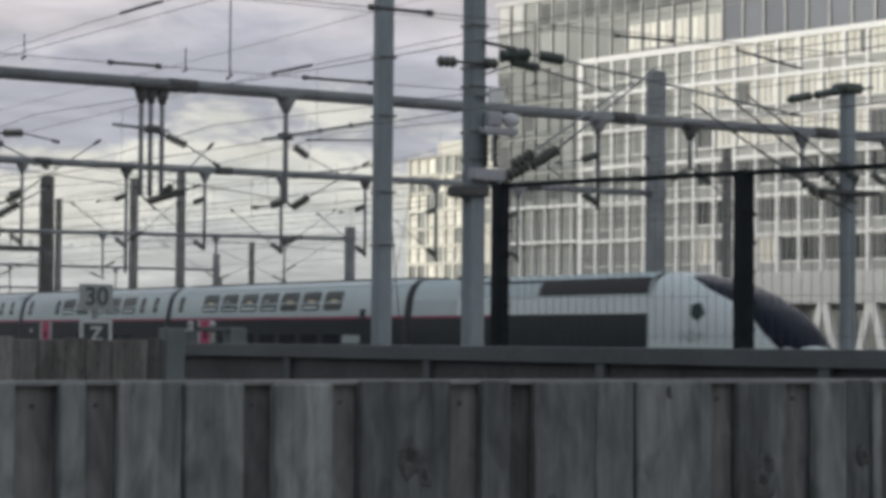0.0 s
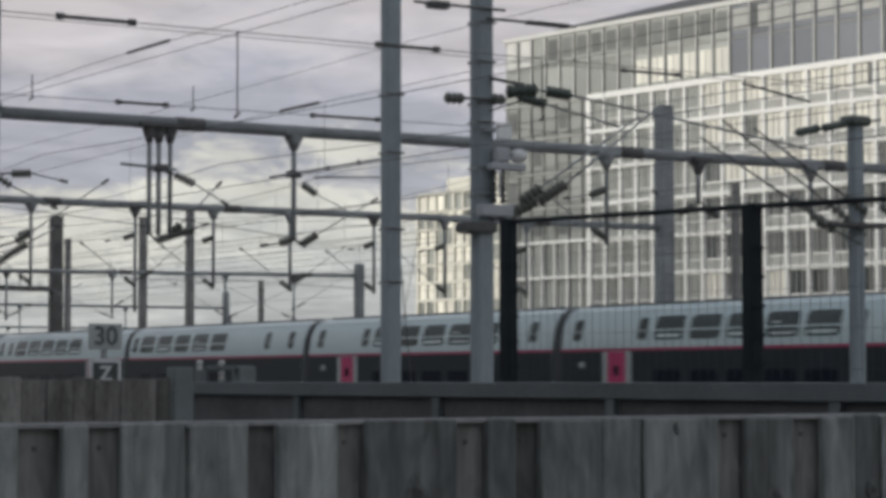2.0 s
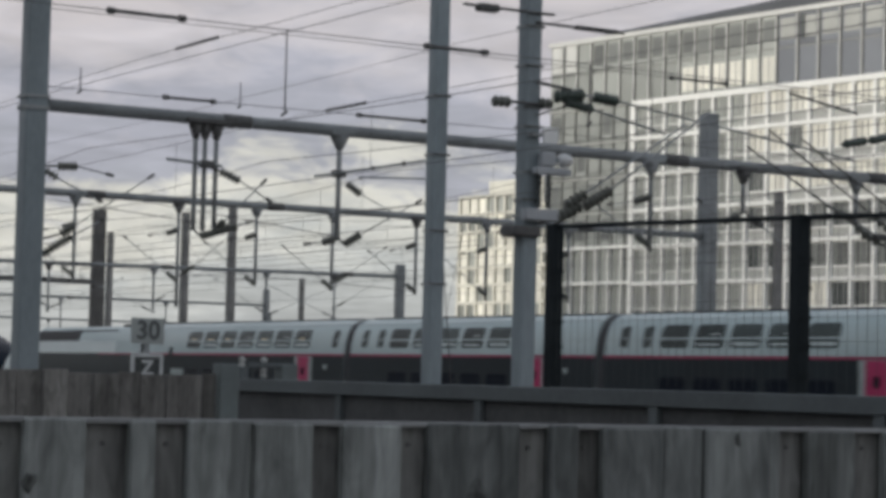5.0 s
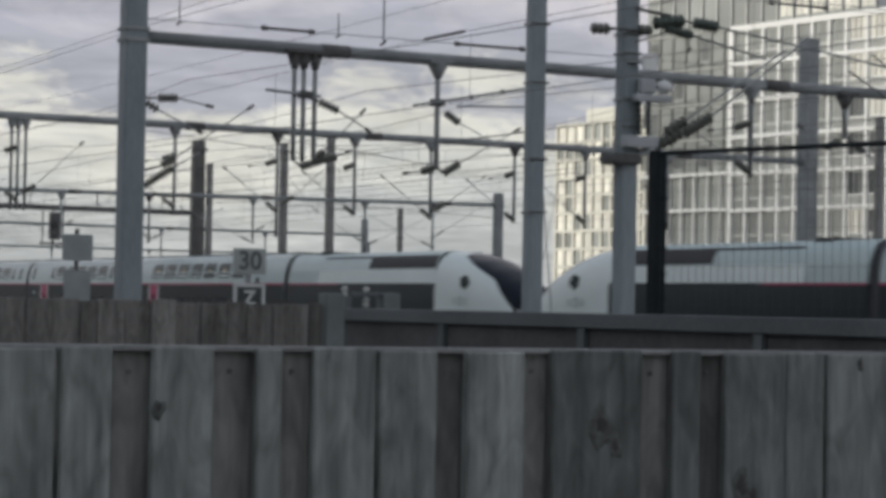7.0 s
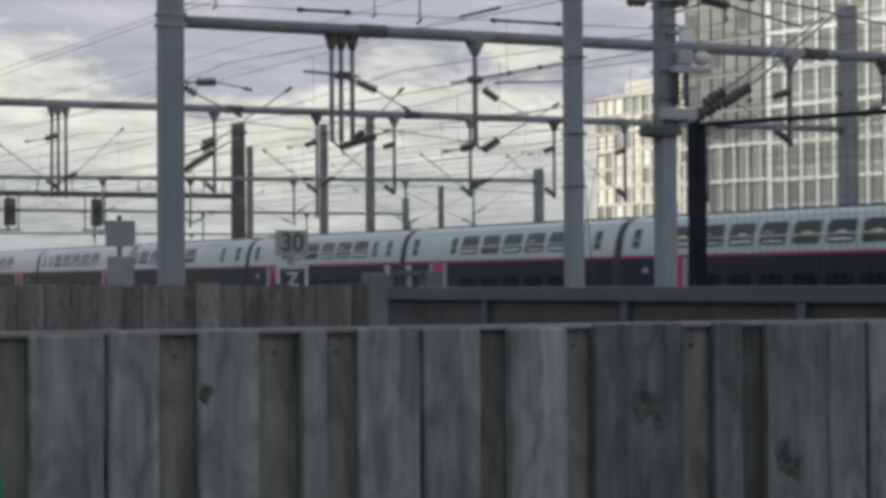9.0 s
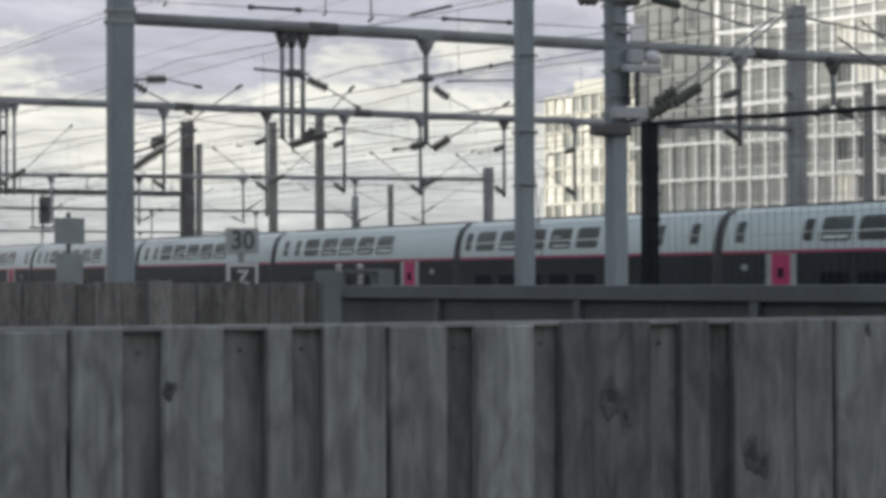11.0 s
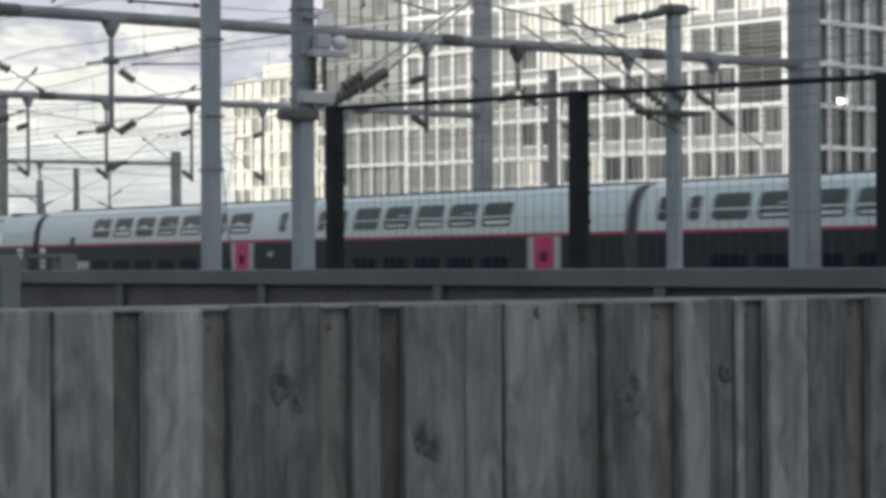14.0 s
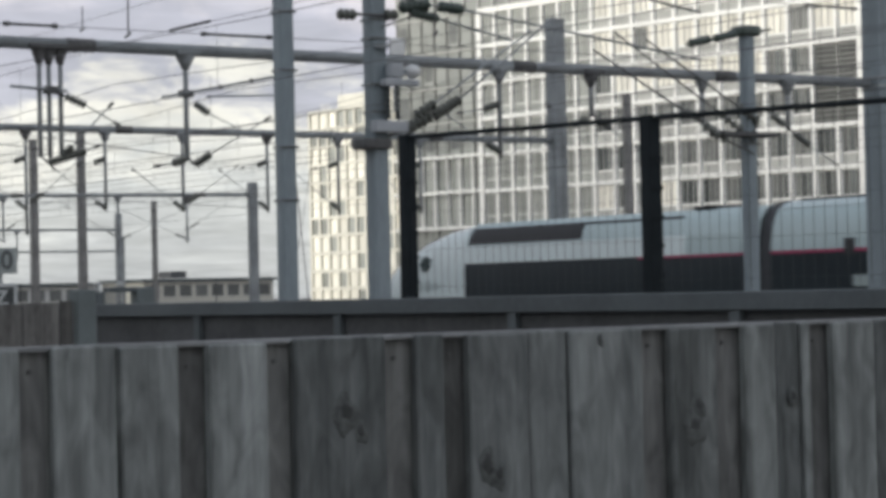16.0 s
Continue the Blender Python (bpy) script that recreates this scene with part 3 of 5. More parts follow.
def make_gantries():
    gantry(40, 6.74, 15.0, 40.2, (18.27, 21.23, 28.95, 31.5, 34.8, 37.5), (4.55, 4.52, 4.7, 5.7, 5.6, 5.5), 0.12,
           pole=((14.75, 0.21, 11.5), (40.6, 0.30, 11.5)), triples=(0,))
    bracket(21.23, 40, 5.87, 2.06, 0.42)
    for root, foot, head, tip in (
            ((14.9, 5.58), (15.24, 5.60), (15.63, 5.62), (16.3, 5.50)), ((14.9, 5.52), (14.99, 5.50), (15.24, 5.37), (16.1, 5.0)),
            ((14.9, 3.90), (14.98, 3.93), (15.56, 4.30), (16.2, 4.66)), ((14.9, 4.20), (15.34, 4.33), (15.60, 4.49), (17.14, 5.54)),
            ((18.02, 5.87), (18.58, 5.73), (19.0, 5.57), (19.67, 5.22)), ((18.07, 4.55), (18.2, 4.44), (18.98, 4.69), (19.25, 4.79)),
            ((18.5, 4.58), (18.56, 4.63), (18.70, 4.77), (19.54, 5.60)), ((21.23, 4.55), (21.36, 4.45), (21.72, 4.67), (23.08, 5.43)),
            ((21.23, 4.57), (21.13, 4.55), (20.86, 4.47), (20.5, 4.42)), ((28.95, 5.92), (28.86, 5.88), (28.46, 5.76), (27.8, 5.66)),
            ((28.95, 4.78), (28.85, 4.84), (28.5, 5.04), (27.3, 5.7)), ((31.5, 5.72), (31.3, 5.62), (30.9, 5.45), (30.2, 5.9)),
            ((31.5, 5.72), (31.62, 5.62), (32.0, 5.4), (32.9, 4.9)), ((34.8, 5.62), (34.62, 5.7), (34.2, 5.9), (33.5, 6.2)),
            ((34.8, 5.62), (34.95, 5.52), (35.4, 5.28), (36.4, 4.7)), ((37.5, 5.52), (37.3, 5.62), (36.9, 5.85), (36.1, 6.3)), ((37.5, 5.52), (37.65, 5.42), (38.1, 5.15), (39.0, 4.7))):
        stay_arm(39.92, root, foot, head, tip, 0.078)
    t = thing("register_bracket", "straight steel register rod clamped to three drop posts", "bracket", group="register brackets")
    part("rod", Shape().tube((17.43, 39.9, 5.89), (18.6, 39.9, 5.83), 0.03, n=6), M_GALV_OLD, t)
    part("clamp", Shape().box(18.16, 18.42, 39.86, 40.06, 5.78, 5.92, 0.01), M_RUST, t)
    gantry(66, 7.3, 6.6, 50.2, (15.95, 20.8, 25.85, 29.35, 32.1, 34.9, 38.1, 40.9, 44.3), (4.7, 4.45, 4.55, 3.9, 4.75, 4.65, 4.65, 4.55, 4.6), 0.12,
           pole=((6.4, 0.22, 10), (50.4, 0.27, 11.8)), triples=(1,))
    for x in (15.95, 20.8, 25.85, 29.35, 32.1, 34.9, 38.1, 40.9, 44.3):
        stay_arm(65.92, (x, 6.36), (x - 0.08, 6.34), (x - 0.44, 6.21), (x - 1.0, 6.12), 0.085)
        stay_arm(65.92, (x, 4.72), (x - 0.02, 4.73), (x - 0.40, 4.99), (x - 1.85, 6.02), 0.085)
    for x, up in ((29.35, 1.5), (34.9, 1.2), (20.8, 1.6)):
        stay_arm(65.92, (x, 4.9), (x + 0.12, 4.98), (x + 0.55, 5.22), (x + 2.0, 4.98 + up), 0.08)
    askew = pose(54, 100, 0, 0, 0, -12.5) @ pose(-54, -100, 0)
    heads = (20.64, 27.9, 34.64, 38.88, 44.0, 49.66, 53.17)
    gantry(100, 7.0, 12, 56.5, heads, (4.8, 4.9, 4.8, 4.6, 4.9, 4.4, 4.6), 0.10, pole=((11.8, 0.2, 8.5), (56.6, 0.22, 7.6))).matrix_basis = askew
    for i, x in enumerate(heads[1:]):
        arm(x, 100, 4.9 + 0.4 * (i % 2), 1 if i % 2 else -1, 2.6).matrix_basis = askew
        arm(x, 100, 4.8, -1 if i % 2 else 1, 3.6, 1.6).matrix_basis = askew
    gantry(150, 7.0, 10, 74, (26, 34, 42, 50, 58, 66), (4.8,) * 6, 0.10, pole=((10, 0.2, 8.2), (74, 0.2, 8.2)))
    gantry(210, 6.9, 30, 104, (50, 60, 70, 80, 90), (4.8,) * 5, 0.11, pole=((30, 0.2, 8.4), (104, 0.2, 8.4)))
    # dark signal bridge, ending at a thick pole
    s = thing("signal_bridge", "dark steel signal bridge with hanging signal heads", "signal bridge")
    part("deck", Shape().box(22, 50.0, 124.1, 124.9, 6.92, 7.20, 0.03), M_RUST, s)
    for k in range(15):
        part("baluster", Shape().tube((22 + 2 * k, 124.1, 7.2), (22 + 2 * k, 124.1, 7.95), 0.03, n=5), M_RUST, s)
    part("handrail", Shape().tube((22, 124.1, 7.95), (50, 124.1, 7.95), 0.03, n=5), M_RUST, s)
    for x in (36.3, 41.4, 31.4):
        h = part("signal_head", Shape().box(x - 0.32, x + 0.32, 123.7, 124.0, 5.2, 6.75, 0.05), M_RUST, s)
        part("hood", Shape().box(x - 0.2, x + 0.2, 123.4, 123.7, 6.0, 6.25, 0.03), M_SIGNK, h)
        part("stem", Shape().tube((x, 124.2, 4.9), (x, 124.2, 7.0), 0.06, n=6), M_RUST, h)
        for k in (-0.6, 0.6):
            part("cage_bar", Shape().tube((x + k, 124.2, 5.0), (x + k, 124.2, 6.95), 0.04, n=5), M_RUST, h)
        part("cage_floor", Shape().box(x - 0.7, x + 0.7, 123.9, 124.5, 4.95, 5.05), M_RUST, h)
    part("leg", Shape().box(22.0, 22.4, 124.3, 124.7, 0, 6.92, 0.03), M_RUST, s)


make_gantries()

# ---------------------------------------------------------------- single masts
def steel_mast(x, y, h, w, fittings=()):
    m = thing("steel_mast", "blue-grey galvanised steel overhead line mast", "mast", pose(x, y, 0), group="steel masts")
    s = Shape().box(-w, w, -w, w, 0, h, 0.03)
    part("shaft", s, M_GALV, m)
    part("base_plate", Shape().box(-w - 0.12, w + 0.12, -w - 0.12, w + 0.12, 0, 0.05), M_GALV_OLD, m)
    for z in fittings:
        part("clamp", Shape().box(-w - 0.02, w + 0.02, -w - 0.02, w + 0.02, z - 0.02, z + 0.02), M_GALV_OLD, m)
        part("bolt_bar", Shape().tube((-w - 0.045, -w - 0.02, z), (w + 0.045, -w - 0.02, z), 0.012, n=6), M_RUST, m)
    return m


def concrete_pole(x, y, h, w, taper=0.85, m=None):
    p = thing("concrete_pole", "weathered grey concrete overhead line pole", "pole", pose(x, y, 0), group="concrete poles")
    s = Shape()
    s.loft([[(-w, -w, 0), (w, -w, 0), (w, w, 0), (-w, w, 0)], [(-w * taper, -w * taper, h), (w * taper, -w * taper, h), (w * taper, w * taper, h), (-w * taper, w * taper, h)]], smooth=False, caps=True)
    part("shaft", s, m or M_CONC, p)
    part("cap", Shape().box(-w * 0.95, w * 0.95, -w * 0.95, w * 0.95, h, h + 0.06), M_CONC, p)
    for z in (h - 0.5, h - 1.6):
        part("band", Shape().box(-w * 1.03, w * 1.03, -w * 1.03, w * 1.03, z, z + 0.06), M_RUST, p)
    return p


def make_masts():
    steel_mast(19.38, 33, 10.5, 0.138, (5.6, 6.6, 4.3, 3.4))
    m = steel_mast(19.93, 31, 8.22, 0.148, (7.6, 6.95, 6.26, 5.95, 5.2, 4.75, 4.5))
    # lamp arms, globe, boxes and insulators on this mast
    for x0, x1, z in ((-1.4, 0.35, 7.82), (0.0, 1.75, 7.66), (-0.8, 0.35, 6.32)):
        part("cross_arm", Shape().tube((x0, -0.18, z), (x1, -0.18, z), 0.024, n=6), M_RUST, m)
    part("lantern", Shape().box(-1.14, -0.76, -0.28, -0.08, 7.74, 7.86, 0.02), M_RUST, m, "flat dark lantern")
    part("lantern", Shape().box(0.75, 1.62, -0.26, -0.1, 7.63, 7.69, 0.02), M_RUST, m, "long dark lantern")
    part("end_insulator", Shape().ribs((-0.80, -0.18, 6.30), (-0.48, -0.18, 6.31), 0.085, 3, 0.85), M_INS, m)
    part("end_insulator", Shape().ribs((0.10, -0.18, 6.34), (0.32, -0.18, 6.34), 0.085, 2, 0.85), M_INS, m)
    part("hanger_arm", Shape().tube((0.0, -0.25, 6.67), (0.66, -0.25, 6.60), 0.03, n=6), M_RUST, m)
    part("lower_stay", Shape().tube((0.0, -0.25, 6.13), (0.56, -0.25, 6.32), 0.016, n=6), M_RUST, m)
    for p0, p1, r, n in (((0.34, 6.46), (0.92, 6.54), 0.10, 5), ((1.12, 6.52), (1.60, 6.49), 0.09, 5), ((0.56, 6.39), (1.10, 6.31), 0.075, 6),
                         ((0.38, 4.44), (0.90, 4.71), 0.10, 5), ((0.60, 4.68), (1.0, 4.92), 0.085, 4), ((0.96, 4.69), (1.50, 5.0), 0.09, 6)):
        part("tension_insulator", Shape().ribs((p0[0], -0.25, p0[1]), (p1[0], -0.25, p1[1]), r, n, 0.62 if p0[1] > 6 else 0.45), M_INS_G if p0[1] > 6 else M_INS, m)
    part("link", Shape().tube((0.92, -0.25, 6.54), (1.14, -0.25, 6.52), 0.02, n=6), M_PORC, m)
    part("link", Shape().tube((0.10, -0.2, 4.36), (0.40, -0.25, 4.45), 0.03, n=6), M_RUST, m)
    for p0, p1 in (((1.0, -0.25, 4.92), (5.0, 2.4, 6.6)), ((1.50, -0.25, 5.0), (5.97, 3.0, 6.95)), ((1.10, -0.25, 6.31), (2.6, -0.25, 6.02)), ((1.60, -0.25, 6.49), (7.0, 0.0, 5.9))):
        part("strut", Shape().tube(p0, p1, 0.02 if p0[1] < 6 else 0.010, n=6), M_GALV_OLD, m)
    g = Shape()
    ring = lambda t: [(0.56 + 0.15 * math.cos(t) * math.cos(i * 0.5236), -0.25 + 0.14 * math.cos(t) * math.sin(i * 0.5236), 5.42 + 0.12 * math.sin(t)) for i in range(12)]
    g.loft([ring(-1.5 + 0.375 * k) for k in range(9)])
    part("globe", g, M_LAMPW, m, "round white globe")
    part("globe_housing", Shape().box(0.08, 0.36, -0.33, -0.16, 5.30, 5.54, 0.03), M_BOXL, m, "light grey lamp housing")
    part("globe_arm", Shape().tube((0.1, -0.25, 5.44), (0.5, -0.25, 5.42), 0.035, n=6), M_GALV, m)
    part("white_panel", Shape().box(0.12, 0.41, -0.29, -0.24, 5.68, 5.95, 0.01), M_ENAMEL, m, "small white panel")
    part("panel_bracket", Shape().box(-0.1, 0.15, -0.26, -0.14, 5.79, 5.84), M_GALV_OLD, m)
    part("upper_box", Shape().box(-0.02, 0.66, -0.34, -0.16, 5.17, 5.28, 0.015), M_BOXL, m, "light grey bracket box")
    part("switch_box", Shape().box(-0.22, 0.42, -0.34, -0.16, 4.41, 4.60, 0.015), M_BOXL, m, "light grey switch box")
    for x in (0.07, 0.25):
        part("insulator", Shape().ribs((x, -0.26, 4.62), (x, -0.26, 5.17), 0.05, 6, 0.7), M_SIGNK, m)
    part("pale_insulator", Shape().ribs((0.16, -0.30, 4.72), (0.16, -0.30, 5.14), 0.03, 5, 0.7), M_PORC, m)
    part("shoulder", Shape().box(-0.40, 0.16, -0.26, 0.2, 4.14, 4.31, 0.03), M_RUST, m, "dark clamp below the switch box")
    # mast with green-grey insulators on its head
    m2 = steel_mast(27.15, 30, 6.3, 0.115, (4.3, 4.9))
    part("head", Shape().box(-0.24, 0.24, -0.2, 0.2, 6.22, 6.40, 0.05), M_INS_G, m2)
    for p0, p1 in (((-0.35, -0.1, 6.24), (-0.84, -0.1, 6.13)), ((-0.95, -0.1, 6.12), (-1.42, -0.1, 6.02))):
        part("insulator", Shape().ribs(p0, p1, 0.072, 4, 0.9), M_INS_G, m2)
    part("head_bar", Shape().tube((-1.5, -0.1, 6.0), (0.5, -0.1, 6.36), 0.022, n=6), M_INS_G, m2)
    part("platform", Shape().box(-0.85, 0.5, -0.3, 0.1, 4.42, 4.5, 0.01), M_RUST, m2)
    for x0, z0, x1, z1 in ((-0.55, 4.68, -3.11, 6.13), (-0.15, 4.84, -2.43, 6.04), (-0.92, 4.48, -3.59, 5.82)):
        d = (Vector((x1, 0, z1)) - Vector((x0, 0, z0))).normalized()
        f0 = Vector((x0, -0.15, z0))
        part("stay_insulator", Shape().ribs(f0 - d * 0.3, f0 + d * 0.3, 0.075, 4), M_INS, m2)
        part("stay", Shape().tube(f0 + d * 0.3, (x1, -0.15, z1), 0.018, n=5), M_RUST, m2)
        part("stay_foot", Shape().tube(f0 - d * 0.3, (0.0, -0.12, z0 - 0.35), 0.018, n=5), M_RUST, m2)
    # masts and poles farther off
    concrete_pole(50.35, 124.5, 11.3, 0.36, m=M_CONC_DARK)
    for x, y, h, w in ((50.6, 123.3, 9.9, 0.17), (50.5, 112.5, 10.5, 0.20), (50.5, 106.6, 10.5, 0.20), (56.4, 110, 7.1, 0.13), (70, 86, 11.3, 0.19)):
        concrete_pole(x, y, h, w)


make_masts()
steel_mast(4.0, 30, 8.5, 0.15, (6.9,))

# ---------------------------------------------------------------- signs and lineside boxes
def make_signs():
    k = 0.86
    t = thing("speed_sign", "grey board with black 30 above a black Z board", "sign", pose(15.47 * k, 36 * k, 0))
    part("post", Shape().box(-0.04, 0.04, 0.03, 0.10, 0, 2.3, 0.005), M_GALV_OLD, t)
    p = part("number_board", Shape().box(-0.265, 0.265, 0, 0.03, 2.20, 2.585, 0.004), M_SIGN, t, "grey board")
    words("number", "30", 0.38, M_SIGNT, p, pose(0, -0.006, 2.39, 90, 0, 0))
    q = part("letter_board", Shape().box(-0.255, 0.255, 0, 0.03, 1.70, 2.06, 0.004), M_SIGNW, t, "white bordered black board")
    part("field", Shape().box(-0.2, 0.2, -0.006, 0.0, 1.68, 2.01), M_SIGNK, q)
    words("letter", "Z", 0.30, M_SIGNW, q, pose(0, -0.012, 1.84, 90, 0, 0))
    b = thing("sign_back", "back of two square grey-blue signs on a post", "sign", pose(12.35, 36, 0))
    part("post", Shape().tube((0, 0, 0), (0, 0, 2.95), 0.04, n=8), M_RUST, b)
    part("upper_board", Shape().box(-0.26, 0.26, -0.06, -0.03, 2.42, 2.86, 0.004), M_SIGNBACK, b)
    part("lower_board", Shape().box(-0.23, 0.23, -0.06, -0.03, 1.75, 2.26, 0.004), M_SIGNBACK, b)
    i = thing("switch_frame", "grey-green steel frame holding two pale insulators", "switchgear", pose(10.8, 22, 0))
    part("crossbar", Shape().box(-0.18, 0.36, -0.05, 0.05, 1.86, 1.91, 0.006), M_GIRDER, i)
    part("side_box", Shape().box(0.17, 0.37, -0.1, 0.1, 1.55, 1.9, 0.01), M_BOXG, i)
    part("leg", Shape().box(-0.3, -0.2, -0.05, 0.05, 0, 1.86, 0.006), M_GIRDER, i)
    part("leg", Shape().box(0.2, 0.3, -0.05, 0.05, 0, 1.55, 0.006), M_GIRDER, i)
    for x in (-0.26, 0.0):
        part("insulator", Shape().ribs((x, 0, 1.74), (x, 0, 1.97), 0.035, 4, 0.7), M_PORC, i)


make_signs()

# ---------------------------------------------------------------- overhead wires
def wire(name, pts, r=0.012, label="thin dark wire of the overhead line", group="overhead wires"):
    s = Shape()
    rings = [[(x + r * a, y, z + r * b) if abs(pts[-1][1] - pts[0][1]) > abs(pts[-1][0] - pts[0][0]) else (x, y + r * a, z + r * b) for a, b in ((1, 0), (0, 1), (-1, 0), (0, -1))] for x, y, z in pts]
    s.loft(rings, smooth=False, caps=True)
    return tagged(part(name, s, M_WIRE), label, "wire", group)


def sagged(p, q, sag, n=10):
    p, q = Vector(p), Vector(q)
    return [tuple(p.lerp(q, i / n) - Vector((0, 0, sag * 4 * (i / n) * (1 - i / n)))) for i in range(n + 1)]


def make_wires():
    ys = (-60, -10, 40, 60, 100, 150, 210, 300)
    for x in (15.9, 19.6, 22.4, 25.6, 28.0, 30.6, 33.7, 36.4, 39.3, TRACK_X):
        z = 4.85 if x < 27 else 5.3
        wire("contact_wire", [(x, -60, z), (x + 0.2, 40, z), (x - 0.2, 60, z), (x + 0.2, 100, z), (x, 300, z)], 0.007, "taut contact wire over a track")
        pts = []
        for a, b in zip(ys, ys[1:]):
            pts += sagged((x, a, z + 1.15), (x, b, z + 1.15), 0.35, 8)[:-1]
        wire("messenger_wire", pts, 0.007, "sagging messenger wire over a track")
        d = Shape()
        y = -55.0
        while y < 150:
            d.tube((x, y, z), (x, y, z + 0.95), 0.0035, n=4, cap=False)
            y += 7.0
        tagged(part("droppers", d, M_WIRE), "thin vertical dropper wires", "wire", kind="stuff")
    # feeders over the gantries, along the tracks
    for x, z in ((15.0, 6.95), (16.9, 7.8), (20.5, 7.02), (24.0, 8.8)):
        wire("feeder_wire", sagged((x, -60, z), (x, 40, z), 0.1) + sagged((x, 40, z), (x, 100, z), 0.3)[1:] + [(x, 300, z)], 0.0065)
    # head span wires across the tracks, with dark insulating rods
    for y, z, x0, x1, rods in ((30, 6.93, 4, 27.1, ((12.15, 13.27), (17.4, 18.45))), (40, 7.09, 14.75, 40.6, ((17.41, 18.42), (21.66, 23.18))),
                               (40, 8.56, 14.75, 40.6, ((29.44, 30.93), (38.2, 39.8)))):
        wire("span_wire", [(x0, y, z), (x1, y, z)], 0.008, "taut thin span wire across the tracks")
        for a, b in rods:
            t = thing("rod_insulator", "dark rod insulator in a span wire", "insulator", group="rod insulators")
            part("rod", Shape().tube((a, y, z), (b, y, z), 0.03, n=8), M_RUST, t)
            part("end_fitting", Shape().tube((a - 0.05, y, z), (a + 0.06, y, z), 0.05, n=8), M_RUST, t)
            part("end_fitting", Shape().tube((b - 0.06, y, z), (b + 0.05, y, z), 0.05, n=8), M_RUST, t)
    # long droppers hanging from the span wires
    for x, y0, y1, z in ((16.9, 36.6, 38.4, 7.8), (20.5, 37.6, 39.2, 7.02)):
        t = thing("rod_insulator", "dark rod insulator in a feeder wire", "insulator", group="rod insulators")
        part("rod", Shape().tube((x, y0, z), (x, y1, z), 0.03, n=8), M_RUST, t)
    t = thing("rod_insulator", "dark sloping rod insulator over the tracks", "insulator", group="rod insulators")
    part("rod", Shape().tube((32.8, 40, 8.5), (34.8, 40, 8.2), 0.03, n=8), M_RUST, t)
    for x, y, z0, z1 in ((14.97, 30, 6.95, 5.72), (15.66, 40, 7.5, 7.09), (19.0, 40, 7.5, 7.09), (20.45, 30, 6.93, 6.0), (25.6, 40, 8.56, 7.9)):
        t = thing("hanger", "thin hanger rod with a small hook", "hanger", group="hanger rods")
        part("rod", Shape().tube((x, y, z0), (x, y, z1), 0.012, n=6), M_RUST, t)
        part("hook", Shape().tube((x - 0.05, y, z1 - 0.08), (x + 0.04, y, z1), 0.022, n=6), M_RUST, t)
    # stays that slope across the tracks
    for p, q in (((20.0, 33, 4.6), (19.4, 33, 1.7)), ((19.4, 33.0, 5.4), (21.6, 36, 1.5)), ((28, 60, 4.4), (33, 75, 7.3)), ((21.3, 40, 4.6), (25.5, 60, 6.7)), ((18.3, 40, 4.7), (22.5, 60, 6.6)), ((29.2, 60, 4.6), (38, 100, 6.9)), ((34.6, 60, 4.5), (44, 100, 6.9))):
        wire("stay_wire", [p, q], 0.011, "thin dark sloping stay wire")


make_wires()

